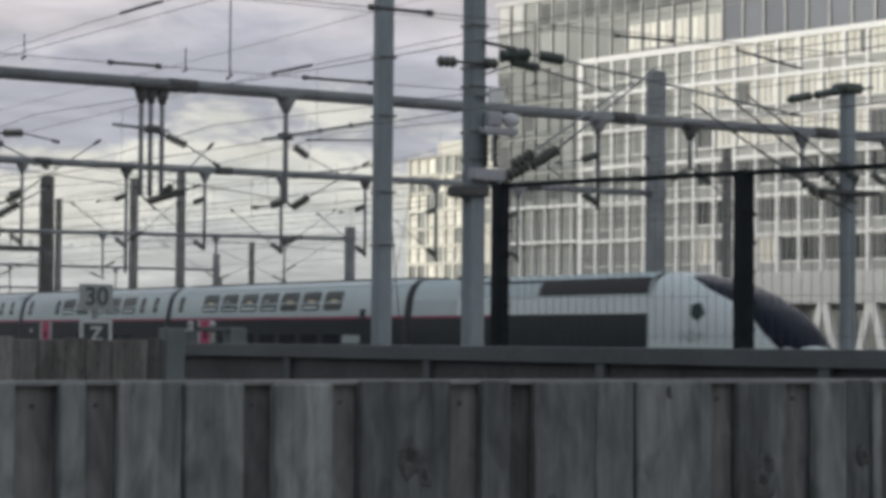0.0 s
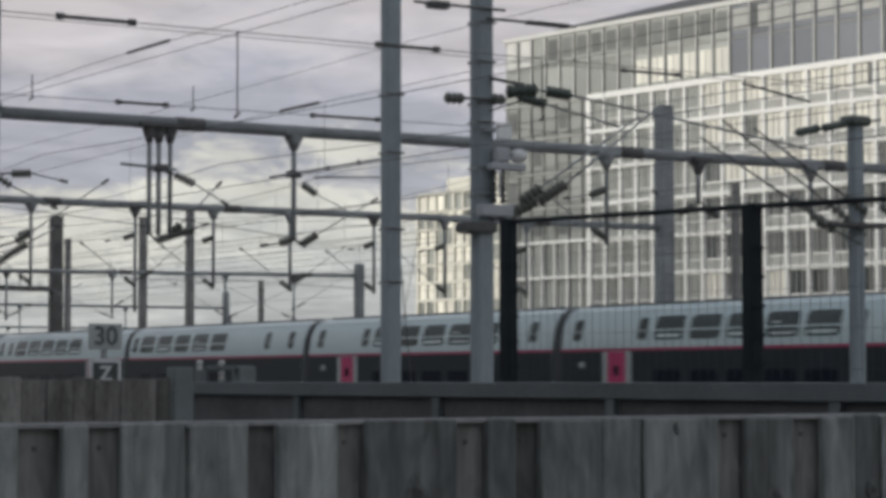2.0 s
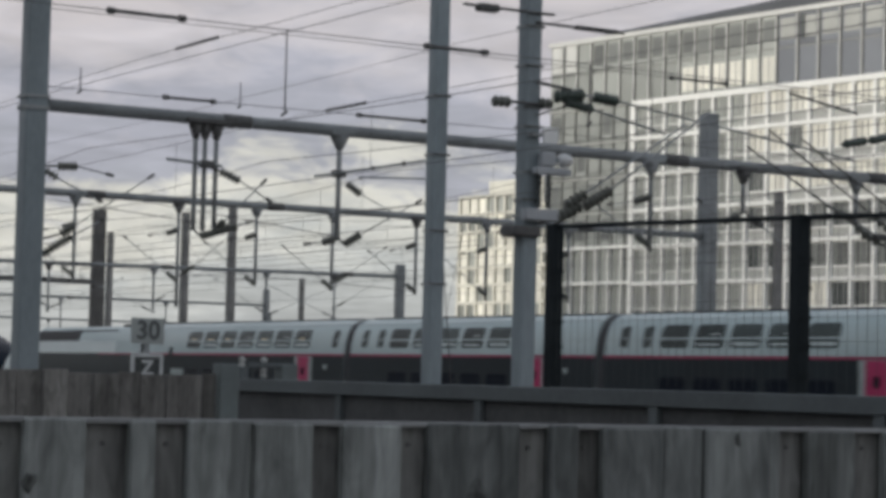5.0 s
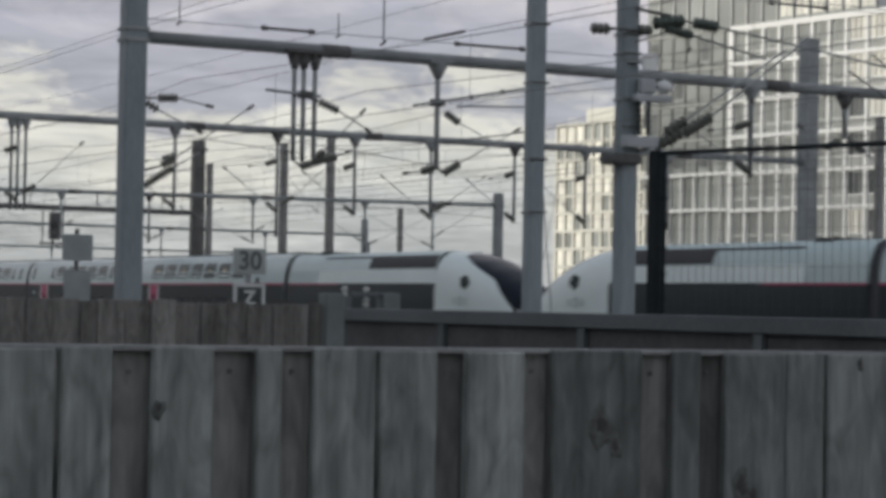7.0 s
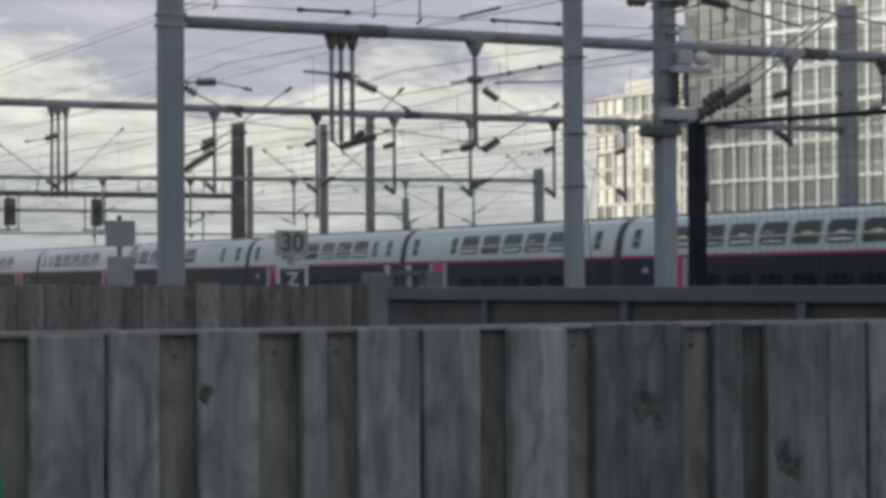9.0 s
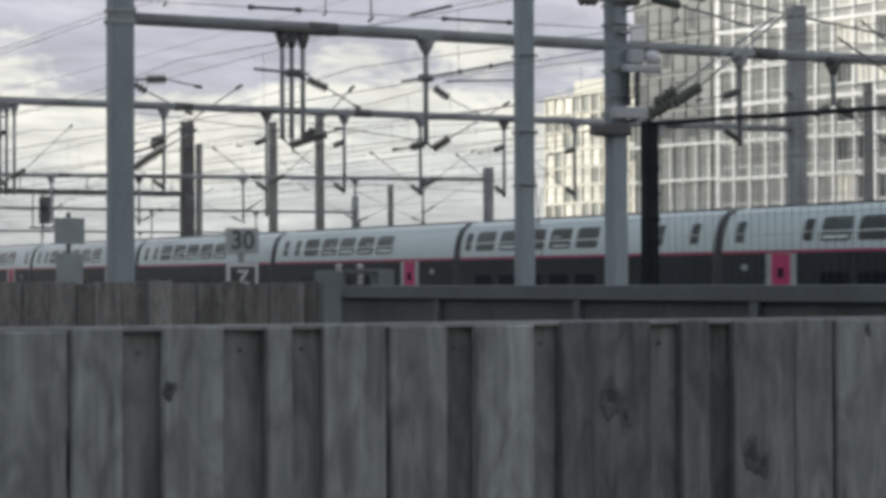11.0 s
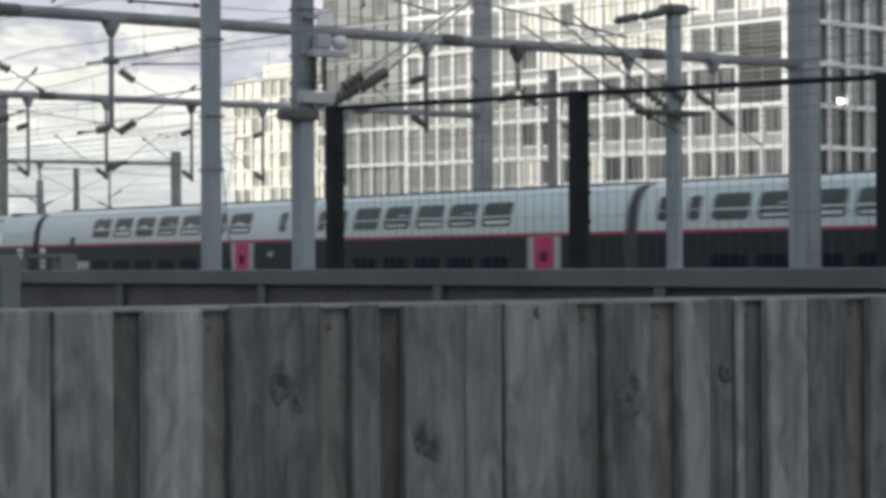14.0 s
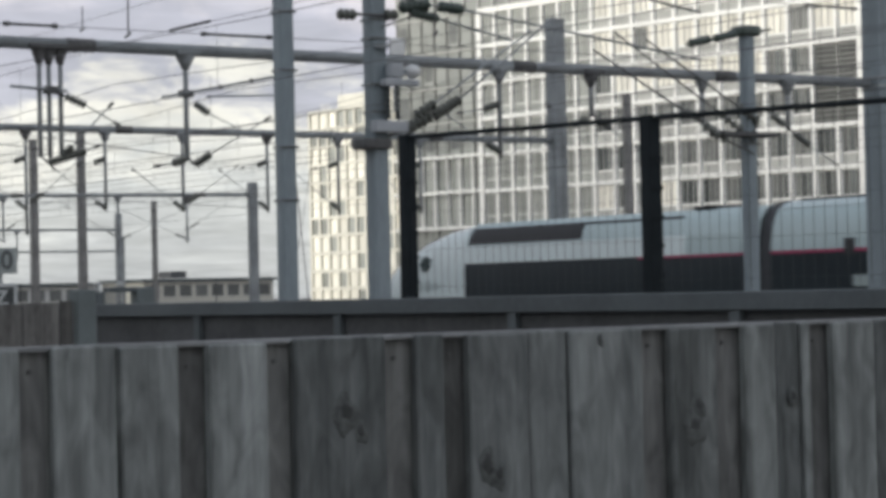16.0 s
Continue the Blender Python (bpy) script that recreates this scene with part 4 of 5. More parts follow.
# ---------------------------------------------------------------- buildings beyond the tracks
def make_office():
    """Local x runs along the facade from its near corner, local -y is the way that it faces."""
    d = Vector((-0.139, 0.990, 0)).normalized()
    p = Vector((64 * 2.3, 70 * 2.3, 0)) + d * -12.3
    ang = math.degrees(math.atan2(d.y, d.x))
    # facade faces the tracks: along x goes away from the camera, out of the wall is local +y
    h = thing("office_building", "long white-gridded office block with grey glass upper floors", "building", pose(p.x, p.y, 0, 0, 0, ang))
    LEN, TOP, PITCH, N = 50.9, 32.6, 3.93, 6
    part("core", Shape().box(0.4, LEN - 0.2, -24, -0.9, 6.2, TOP - 0.2), M_BSPAN, h)
    part("soffit", Shape().box(0, LEN, -24, 0.06, 5.9, 9.0), M_FIN, h)
    part("ground_floor", Shape().box(1, LEN, -23, -3.0, 0, 5.9), M_BSPAN, h)
    # twelve wide bays, then seven narrow ones towards the wing
    wide, slim = 2.84, (LEN - 12 * 2.84) / 7
    xs = [c * wide for c in range(13)] + [12 * wide + slim * (c + 1) for c in range(7)]
    for r in range(N + 1):
        z = TOP - PITCH * r
        lo = 0.42 if r else 0.62
        if r == 3:
            part("band", Shape().box(2 * wide, LEN + 0.2, -0.5, 0.05, z - lo, z, 0.04), M_BGRID, h)
        else:
            part("band", Shape().box(-0.35, LEN + 0.2, -0.5, 0.05, z - lo, z, 0.04), M_BGRID, h)
    for c, x in enumerate(xs):
        w = 0.45 if c == 0 else 0.36 if c == 19 else 0.20
        top = TOP - PITCH * 4 if c == 1 else TOP - 0.46
        part("mullion", Shape().box(x - w, x + w, -0.5, 0.02, TOP - PITCH * N, top, 0.03), M_BGRID, h)
        if c == 1:
            part("mullion", Shape().box(x - w, x + w, -0.5, 0.02, TOP - PITCH * 2, TOP - 0.46, 0.03), M_BGRID, h)
    H = PITCH - 0.42

    def bay(W, grey):
        """Meshes of one bay: its frame, spandrel and the panes of sky-bright, clear and dark kind."""
        wf = Shape()
        for x0, x1, z0, z1 in ((0.0, 0.10, 0, H), (W - 0.10, W, 0, H), (0.10, W - 0.10, H - 0.10, H), (0.10, W - 0.10, H * 0.27, H * 0.32)):
            wf.box(x0, x1, -0.44, -0.30, z0, z1)
        bar = Shape().box(-0.035, 0.035, -0.40, -0.30, H * 0.32, H - 0.10)
        out = [wf.mesh("window", M_FIN if grey else M_BGRID), bar.mesh("glazing_bar", M_BSPAN)]
        out.append(Shape().box(0.10, W - 0.10, -0.42, -0.36, 0, H * 0.27).mesh("spandrel", M_GGLASS if grey else M_BSPAN))
        pw = (W - 0.2) / 3
        for m in ((M_GGLASS,) * 3 if grey else (M_BLIND_GLARE, M_BGLASS, M_GDARK)):
            out.append(Shape().box(0, pw, -0.42, -0.38, 0, H * 0.68 - 0.10).mesh("pane", m))
        return out, pw

    rng = random.Random(3)
    kinds = {False: bay(wide - 0.40, False), True: bay(slim - 0.40, True)}
    for r in range(N):
        for c in range(19):
            x, z = xs[c] + 0.20, TOP - PITCH * (r + 1)
            if c < 2 and r in (2, 3):
                if c == 0:
                    lz0, lz1 = TOP - PITCH * 4 + 0.05, TOP - PITCH * 2 - 0.42
                    lp = part("louvre_panel", Shape().box(0.45, 2 * wide - 0.2, -0.40, -0.3, lz0, lz1), M_GDARK, h, "grey louvre panel two storeys high")
                    for k in range(16):
                        zz = lz0 + (lz1 - lz0) * (k + 0.5) / 16
                        part("slat", Shape().box(0.5, 2 * wide - 0.25, -0.3, -0.24, zz - 0.07, zz + 0.07), M_BSPAN, lp)
                    part("post", Shape().box(wide - 0.06, wide + 0.06, -0.3, -0.2, lz0, lz1), M_FIN, lp)
                continue
            # bays towards the wing: shade on the facade is put into greyer colours
            grey = c >= 12
            (fr, bar, span, glare, clear, dark), pw = kinds[grey]
            w = piece("window", fr, h, pose(x, 0, z))
            piece("spandrel", span, w, pose(0, 0, 0))
            for k in (1, 2):
                piece("glazing_bar", bar, w, pose(0.10 + k * pw, 0, 0))
            # upper rows mostly get cream panes, a bright sky reflection painted in
            sky_bright = rng.random() < (0.94 if r < 3 else 0.05)
            for k in range(3):
                lit = sky_bright and not (k == rng.randrange(3) and rng.random() < 0.25)
                piece("pane", glare if lit else dark if rng.random() < 0.7 else clear, w, pose(0.10 + k * pw, 0, H * 0.32))
    # end face, at right angles, in the shade
    ecols, ew = 9, 3.05
    for r in range(N + 1):
        z = TOP - PITCH * r
        part("end_band", Shape().box(-0.42, -0.06, -ecols * ew, -0.5, z - 0.46, z, 0.03), M_BGRID, h)
    for c in range(1, ecols + 1):
        part("end_mullion", Shape().box(-0.40, -0.08, -0.3 - c * ew - 0.22, -0.3 - c * ew + 0.22, TOP - PITCH * N, TOP - 0.46, 0.03), M_BGRID, h)
    epane = Shape().box(0, 0.06, 0, ew - 0.4, 0, PITCH - 0.4).mesh("pane", M_BGLASS)
    part("ceiling_light", Shape().box(0.04, 0.09, -9.2, -8.2, 17.0, 17.5), M_LIT, h, "bright lit ceiling behind a window")
    for r in range(N):
        for c in range(ecols):
            piece("end_pane", epane, h, pose(0.1, -0.3 - (c + 1) * ew + 0.2, TOP - PITCH * (r + 1) + 0.03))
    part("end_wall", Shape().box(0.2, 0.4, -ecols * ew, -0.9, 6.2, TOP - 0.2), M_BSPAN, h)
    # white V props under the block
    for k in range(9):
        x = 5.1 + 5.9 * k
        s = Shape()
        s.loft([[(x + sx - 0.42, y, z) if i == 0 else (x + sx + 0.42, y, z) for i in (0, 1)] + [(x + sx + 0.42, y - 0.5, z), (x + sx - 0.42, y - 0.5, z)] for (sx, z), y in (((-1.75, 0), 0.0), ((-0.2, 5.9), 0.0))], smooth=False, caps=True)
        s.loft([[(x + sx - 0.42, y, z) if i == 0 else (x + sx + 0.42, y, z) for i in (0, 1)] + [(x + sx + 0.42, y - 0.5, z), (x + sx - 0.42, y - 0.5, z)] for (sx, z), y in (((1.75, 0), 0.0), ((0.2, 5.9), 0.0))], smooth=False, caps=True)
        part("v_prop", s, M_BGRID, h, "white V-shaped prop")
    # grey glass volume: upper floors over the white grid and a wing beyond it
    split = 11 * wide
    part("upper_core", Shape().box(-0.2, split, -22, -1.6, TOP - 0.2, 40.0), M_GGLASS_B, h)
    part("upper_core", Shape().box(split, 66, -22, -1.6, TOP - 0.2, 40.0), M_GGLASS, h)
    part("wing_core", Shape().box(LEN + 0.1, 66.2, -22, -1.6, 0, TOP - 0.2), M_GGLASS, h)
    fin = Shape().box(-0.07, 0.07, -1.6, -1.36, 0, 7.9).mesh("fin", M_FIN_DARK)
    edge = Shape().box(0.10, 0.22, -1.6, -1.35, 0, 7.9).mesh("fin_edge", M_FIN)
    fin2 = Shape().box(-0.06, 0.06, -1.6, -1.42, 0, 24.5).mesh("fin", M_FIN_DARK)
    fx = [k * wide for k in range(12)]
    while fx[-1] < 65:
        fx.append(fx[-1] + 2.33)
    for k, (x, x1) in enumerate(zip(fx, fx[1:])):
        far = k >= 11
        w = x1 - x
        fo = piece("fin", fin, h, pose(x, 0, TOP))
        piece("fin_edge", edge, fo, pose(0, 0, 0))
        for r in range(2):
            z = TOP + 0.12 + 3.95 * r
            pn = part("pane", Shape().box(0.24, w - 0.1, -1.6, -1.5, 0.1, 3.75), M_GGLASS if far else M_GGLASS_B, h, at=pose(x, 0, z))
            if r and x < 58:
                part("field", Shape().box(0.45, w - 0.35, -1.5, -1.46, 0.7, 2.9), M_GDARK if far else M_BSPAN, pn)
            elif r == 0 and 10 < k < 17:
                part("blind", Shape().box(0.35, w * 0.5 - 0.05, -1.5, -1.46, 0.5, 3.1), M_BLIND_GLARE, pn)
                part("blind", Shape().box(w * 0.5 + 0.08, w - 0.3, -1.5, -1.46, 0.5, 3.1), M_BLIND_GLARE, pn)
            elif r and x > 60:
                part("blind", Shape().box(0.4, w - 0.3, -1.5, -1.46, 0.3, 3.3), M_FIN, pn)
    part("storey_line", Shape().box(-0.2, 66, -1.6, -1.42, TOP + 3.86, TOP + 4.0), M_FIN_DARK, h)
    part("open_vent", Shape().box(0.9, 1.5, -1.5, -1.44, 0.4, 3.0), M_SIGNK, h, "narrow dark open vent", at=pose(9 * wide + 1.0, 0, TOP + 4.2))
    for k in range(8):
        x = LEN + 0.4 + k * 2.08
        piece("fin", fin2, h, pose(x, 0, TOP - 24.6))
    for r in range(7):
        z = TOP - PITCH * r
        part("floor_edge", Shape().box(LEN + 0.1, 66.3, -1.62, -1.34 if r < 4 else -0.9, z - 0.16, z + 0.06 if r < 4 else z + 0.2), M_BSPAN if r < 4 else M_BGRID, h)
        if r < 6:
            for k in range(7):
                x = LEN + 0.6 + k * 2.08
                pn = part("wing_pane", Shape().box(0.1, 1.75, -1.6, -1.52, 0.3, PITCH - 0.3), M_GGLASS, h, at=pose(x, 0, z - PITCH))
                if r > 3:
                    part("wing_mullion", Shape().box(-0.28, -0.06, -1.5, -1.0, 0.1, PITCH - 0.1), M_BGRID, pn)
                elif rng.random() < 0.3:
                    part("field", Shape().box(0.3, 1.55, -1.52, -1.48, 0.8, PITCH - 0.7), M_GDARK, pn)
    part("parapet", Shape().box(-0.4, 66.3, -22.2, -1.2, 40.0, 40.5), M_FIN, h)
    part("roof", Shape().loft([[(8, -20, 40.5), (60, -20, 40.5), (64, -3, 40.5), (8, -3, 40.5)], [(10, -18, 43.3), (56, -18, 42.6), (60, -5, 41.6), (10, -5, 43.3)]], smooth=False, caps=True), M_ROOF, h)


def make_cream():
    d = Vector((-0.05, 0.998, 0))
    p = Vector((66 * 3.4, 98 * 3.4, 0))
    h = thing("cream_building", "cream stone office block with a regular window grid", "building", pose(p.x, p.y, 0, 0, 0, math.degrees(math.atan2(d.y, d.x))))
    LEN, TOP, PITCH, N, cols = 36.0, 37.0, 3.35, 11, 12
    part("core", Shape().box(0.2, LEN - 0.2, -30, -0.7, 0, TOP - 0.1), M_BSPAN, h)
    cw = LEN / cols
    for r in range(N + 1):
        z = TOP - PITCH * r
        part("band", Shape().box(0, LEN, -0.6, 0, z - 0.6, z, 0.03), M_CREAM, h)
    for c in range(cols + 1):
        part("pier", Shape().box(c * cw - 0.35, c * cw + 0.35, -0.6, -0.03, 0, TOP - 0.6, 0.03), M_CREAM, h)
    me = Shape().box(0.36, cw - 0.36, -0.66, -0.5, 0.05, PITCH - 0.65).mesh("window", M_GGLASS)
    me2 = Shape().box(0.36, cw - 0.36, -0.66, -0.5, 0.05, PITCH - 0.65).mesh("window", M_BLIND_GLARE)
    rng = random.Random(4)
    for r in range(N):
        for c in range(cols):
            piece("window", me2 if rng.random() < 0.6 else me, h, pose(c * cw, 0, TOP - PITCH * (r + 1)))
    part("end_wall", Shape().box(-0.4, 0.15, -30, -0.6, 0, TOP), M_CREAM, h)
    part("end_wall", Shape().box(LEN - 0.1, LEN + 0.4, -30, -0.6, 0, TOP), M_CREAM, h)
    part("roof", Shape().box(3, LEN - 4, -28, -4, TOP, TOP + 3.0, 0.2), M_CREAM, h)


def make_low_sheds():
    for x, y, l, hh, m, lab in ((152, 300, 22, 4.5, M_CREAM, "low pale depot building with a row of windows"), (122, 310, 27, 4.2, M_FIN, "low grey depot building with a row of windows"), (60, 330, 58, 4.4, M_FIN, "long low grey depot building with windows")):
        b = thing("depot_building", lab, "building", pose(x, y, 0))
        part("wall", Shape().box(0, l, 0, 14, 0, hh), m, b)
        part("roof", Shape().box(-0.5, l + 0.5, -0.5, 14.5, hh, hh + 0.45), M_GIRDER, b)
        me = Shape().box(0, 1.9, -0.06, 0.02, 0, 1.7).mesh("window", M_GDARK)
        rim = Shape().box(-0.12, 2.02, -0.1, 0.02, -0.18, -0.02).box(-0.12, 2.02, -0.1, 0.02, 1.72, 1.9).mesh("surround", M_CREAM)
        for k in range(int(l // 2.7)):
            w = piece("window", me, b, pose(0.6 + 2.7 * k, 0, hh - 2.2))
            piece("surround", rim, w, pose(0, 0, 0))
        part("downpipe", Shape().tube((l * 0.55, -0.12, 0), (l * 0.55, -0.12, hh), 0.09, n=6), M_RUST, b)
        part("roof_box", Shape().box(l * 0.3, l * 0.42, 4, 8, hh + 0.6, hh + 1.6), M_ROOF, b)


make_office()
make_cream()
make_low_sheds()

# ---------------------------------------------------------------- train
# Cars in their own space: front end at y = 0, running towards -y, rail head at z = 0.
SIDE = [(1.44, 0.55), (1.46, 1.6), (1.455, 2.62), (1.44, 2.70), (1.42, 2.9), (1.36, 3.3), (1.25, 3.65), (1.08, 3.93), (0.80, 4.12), (0.4, 4.21), (0.0, 4.23)]


def profile(z0, z1):
    """The half section between two heights, outward to the left side."""
    pts = []
    for (xa, za), (xb, zb) in zip(SIDE, SIDE[1:]):
        if za >= z0 - 1e-6 and za <= z1 + 1e-6:
            pts.append((xa, za))
        for zc in (z0, z1):
            if za < zc - 1e-6 < zb - 1e-6:
                f = (zc - za) / (zb - za)
                pts.append((xa + (xb - xa) * f, zc))
    if z1 >= 4.23:
        pts.append((0.0, 4.23))
    return sorted(set(pts), key=lambda q: (q[1], -q[0]))


def half_width(z):
    for (xa, za), (xb, zb) in zip(SIDE, SIDE[1:]):
        if za <= z <= zb:
            return xa + (xb - xa) * (z - za) / (zb - za)
    return 1.44


def shell(z0, z1, y0, y1, grow=0.0, sides=(-1, 1)):
    """The car's skin between two heights, on one or both sides."""
    s = Shape()
    pr = profile(z0, z1)
    if z1 >= 4.23:
        ring = [(-x - grow, z) for x, z in pr] + [(x + grow, z) for x, z in pr[-2::-1]]
        s.loft([[(x, y, z) for x, z in ring] for y in (y0, y1)], closed=False)
    else:
        for sg in sides:
            s.loft([[(sg * (x + grow), y, z) for x, z in pr] for y in (y0, y1)], closed=False)
    return s


def patch(y0, y1, z0, z1, out=0.006, sides=(-1, 1), n=4, r=0.0):
    """A thin curved plate on the skin, as for a window or a door."""
    s = Shape()
    for sg in sides:
        rows = []
        levels = [(z0 + (z1 - z0) * i / n, 0.0) for i in range(n + 1)]
        if r:
            levels = [(z0, r), (z0 + r * 0.3, r * 0.3), (z0 + r, 0.0), ((z0 + z1) / 2, 0.0), (z1 - r, 0.0), (z1 - r * 0.3, r * 0.3), (z1, r)]
        for z, inset in levels:
            rows.append([(sg * (half_width(z) + out), y0 + inset, z), (sg * (half_width(z) + out), y1 - inset, z)])
        s.loft(rows, closed=False)
        for k in (0, 1):
            for a, b in zip(rows, rows[1:]):
                s.poly([a[k], b[k], (b[k][0] - sg * out, b[k][1], b[k][2]), (a[k][0] - sg * out, a[k][1], a[k][2])])
        for row in (rows[0], rows[-1]):
            s.poly([row[0], row[1], (row[1][0] - sg * out, row[1][1], row[1][2]), (row[0][0] - sg * out, row[0][1], row[0][2])])
    return s


def bogie(car, y):
    b = part("bogie", Shape().box(-1.1, 1.1, y - 1.6, y + 1.6, 0.45, 0.7, 0.03), M_RUST, car)
    for k in (-1.5, 1.5):
        for x in (-0.75, 0.75):
            part("wheel", Shape().tube((x - 0.06, y + k, 0.44), (x + 0.06, y + k, 0.44), 0.44, n=16), M_RAIL, b)


def coach(length, wide, narrow, door, label):
    c = thing("passenger_coach", label, "train coach", group="passenger coaches")
    a, b = 0.28, length - 0.28
    for sd in ((-1,), (1,)):
        part("lower_body", shell(0.55, 2.62, a, b, sides=sd), M_DARKP, c, "dark grey lower body")
        part("stripe", shell(2.61, 2.71, a, b, 0.006, sides=sd), M_RED, c, "carmine stripe")
    part("upper_body", shell(2.70, 4.23, a, b), M_SILVER, c, "silver-white upper body")
    for y in (a, b):
        sec = profile(0.55, 4.23)
        ring = [(-x * 0.99, y, z) for x, z in sec] + [(x * 0.99, y, z) for x, z in sec[-2::-1]]
        e = Shape()
        e.poly(ring)
        part("end_wall", e, M_GREYP, c)
    for y in (0.0, length - 0.28):
        part("gangway", shell(0.6, 4.23, y, y + 0.28, -0.045), M_BELLOWS, c, "dark gangway bellows")
    part("underframe", Shape().box(-1.3, 1.3, 3.2, length - 3.2, 0.3, 0.6, 0.02), M_RUST, c)
    part("roof_rib", Shape().box(-0.5, 0.5, 0.6, length - 0.6, 4.18, 4.25, 0.015), M_BELLOWS, c, "dark roof walkway")
    for sd in ((-1,), (1,)):
        part("gutter", shell(3.93, 3.97, a, b, 0.012, sides=sd), M_GREYP, c, "thin grey roof gutter")
    for sd in ((-1,), (1,)):
        for y in wide:
            w = part("window", patch(y - 0.79, y + 0.79, 2.96, 3.76, sides=sd, r=0.14), M_TGLASS, c)
            k = int(y * 7) % 3
            # strips on the glass imitate its bright reflections
            if k:
                part("window_shelf", patch(y - 0.6, y + 0.45 + 0.1 * k, 3.05, 3.08 + 0.035 * k, 0.010, sides=sd, n=2), M_GLINT, w, "pale strip painted on the glass as a reflection")
            if k == 1:
                part("window_blind", patch(y + 0.05, y + 0.55, 3.40, 3.45, 0.010, sides=sd, n=2), M_GREYP, w)
            if length > 20 and k != 1:
                part("cabin_lamp", patch(y - 0.3, y + 0.2, 3.34, 3.38, 0.010, sides=sd, n=2), M_CABIN, w, "small warm lamp behind the glass")
            part("lower_window", patch(y - 0.72, y + 0.72, 1.35, 1.98, sides=sd, r=0.13), M_SCREEN, c)
        for y in narrow:
            part("small_window", patch(y - 0.27, y + 0.27, 2.98, 3.72, sides=sd, r=0.11), M_TGLASS, c)
        if door:
            part("door_frame", patch(door - 0.82, door + 0.82, 0.62, 2.60, 0.008, sides=sd), M_GREYP, c, "pale grey door surround")
            dd = part("door", patch(door - 0.52, door + 0.52, 0.66, 2.58, 0.02, sides=sd), M_DOOR, c, "magenta door")
            part("door_window", patch(door - 0.15, door + 0.15, 1.78, 2.12, 0.03, sides=sd), M_SCREEN, dd)
            part("door_lamp", patch(door - 0.03, door + 0.03, 1.45, 1.52, 0.035, sides=sd), M_AMBER, dd, "small amber lamp")
            part("side_plate", patch(door + 1.9, door + 2.2, 2.05, 2.25, 0.01, sides=sd), M_GREYP, c, "small grey notice plate")
    if length > 20:
        for sd in ((-1,), (1,)):
            part("pale_cover", patch(3.7, 5.1, 1.62, 1.95, 0.03, sides=sd), M_GREYP, c, "pale grey cover plate")
            part("dark_hatch", patch(3.3, 3.75, 2.5, 3.0, 0.012, sides=sd), M_GRILLE, c, "small dark hatch")
    bogie(c, 0.0)
    bogie(c, length)
    return c


NOSE_ROWS = ((0.0, 1.15, 0.45, 0.75), (0.3, 1.75, 0.86, 0.55), (0.76, 2.2, 1.08, 0.46), (1.56, 2.75, 1.25, 0.42), (2.65, 3.27, 1.36, 0.42), (4.0, 3.71, 1.42, 0.42), (5.3, 3.96, 1.44, 0.44),
             (6.2, 4.06, 1.455, 0.5), (6.9, 4.1, 1.46, 0.55))


def nose_at(y):
    """Top, half width and lower edge of the nose at a distance behind its tip."""
    for a, b in zip(NOSE_ROWS, NOSE_ROWS[1:]):
        if a[0] <= y <= b[0]:
            f = (y - a[0]) / (b[0] - a[0])
            return [p + (q - p) * f for p, q in zip(a[1:], b[1:])]
    return list(NOSE_ROWS[-1][1:])


def half_section(q):
    """A point of the half section: 0 at the lower edge, 1 at the ridge, by length along the skin."""
    seg = [math.dist(a, b) for a, b in zip(SIDE, SIDE[1:])]
    left = q * sum(seg)
    for (a, b), s in zip(zip(SIDE, SIDE[1:]), seg):
        if left <= s + 1e-9:
            f = left / s
            return a[0] + (b[0] - a[0]) * f, a[1] + (b[1] - a[1]) * f
        left -= s
    return SIDE[-1]


def nose_ring(y, q0, q1, n):
    """Points of the section from q0 to q1; 0 and 2 are the lower edges, 1 the ridge."""
    top, half, low = nose_at(y)
    r = []
    for i in range(n + 1):
        q = q0 + (q1 - q0) * i / n
        x, z = half_section(q if q <= 1 else 2 - q)
        r.append(((-1 if q <= 1 else 1) * x * half / 1.46, y, low + (z - 0.55) / (4.23 - 0.55) * (top - low)))
    return r


def screen_edge(y):
    """Where the black screen meets the white cheek, as a share of the half section."""
    top, half, low = nose_at(y)
    z = min(0.95 + y * 0.80 if y < 2.4 else 2.87 + (y - 2.4) * 0.34, top)
    goal = 0.55 + (z - low) / (top - low) * (4.23 - 0.55)
    lo, hi = 0.0, 1.0
    for _ in range(30):
        mid = (lo + hi) / 2
        if half_section(mid)[1] < goal:
            lo = mid
        else:
            hi = mid
    return min(0.985, lo)


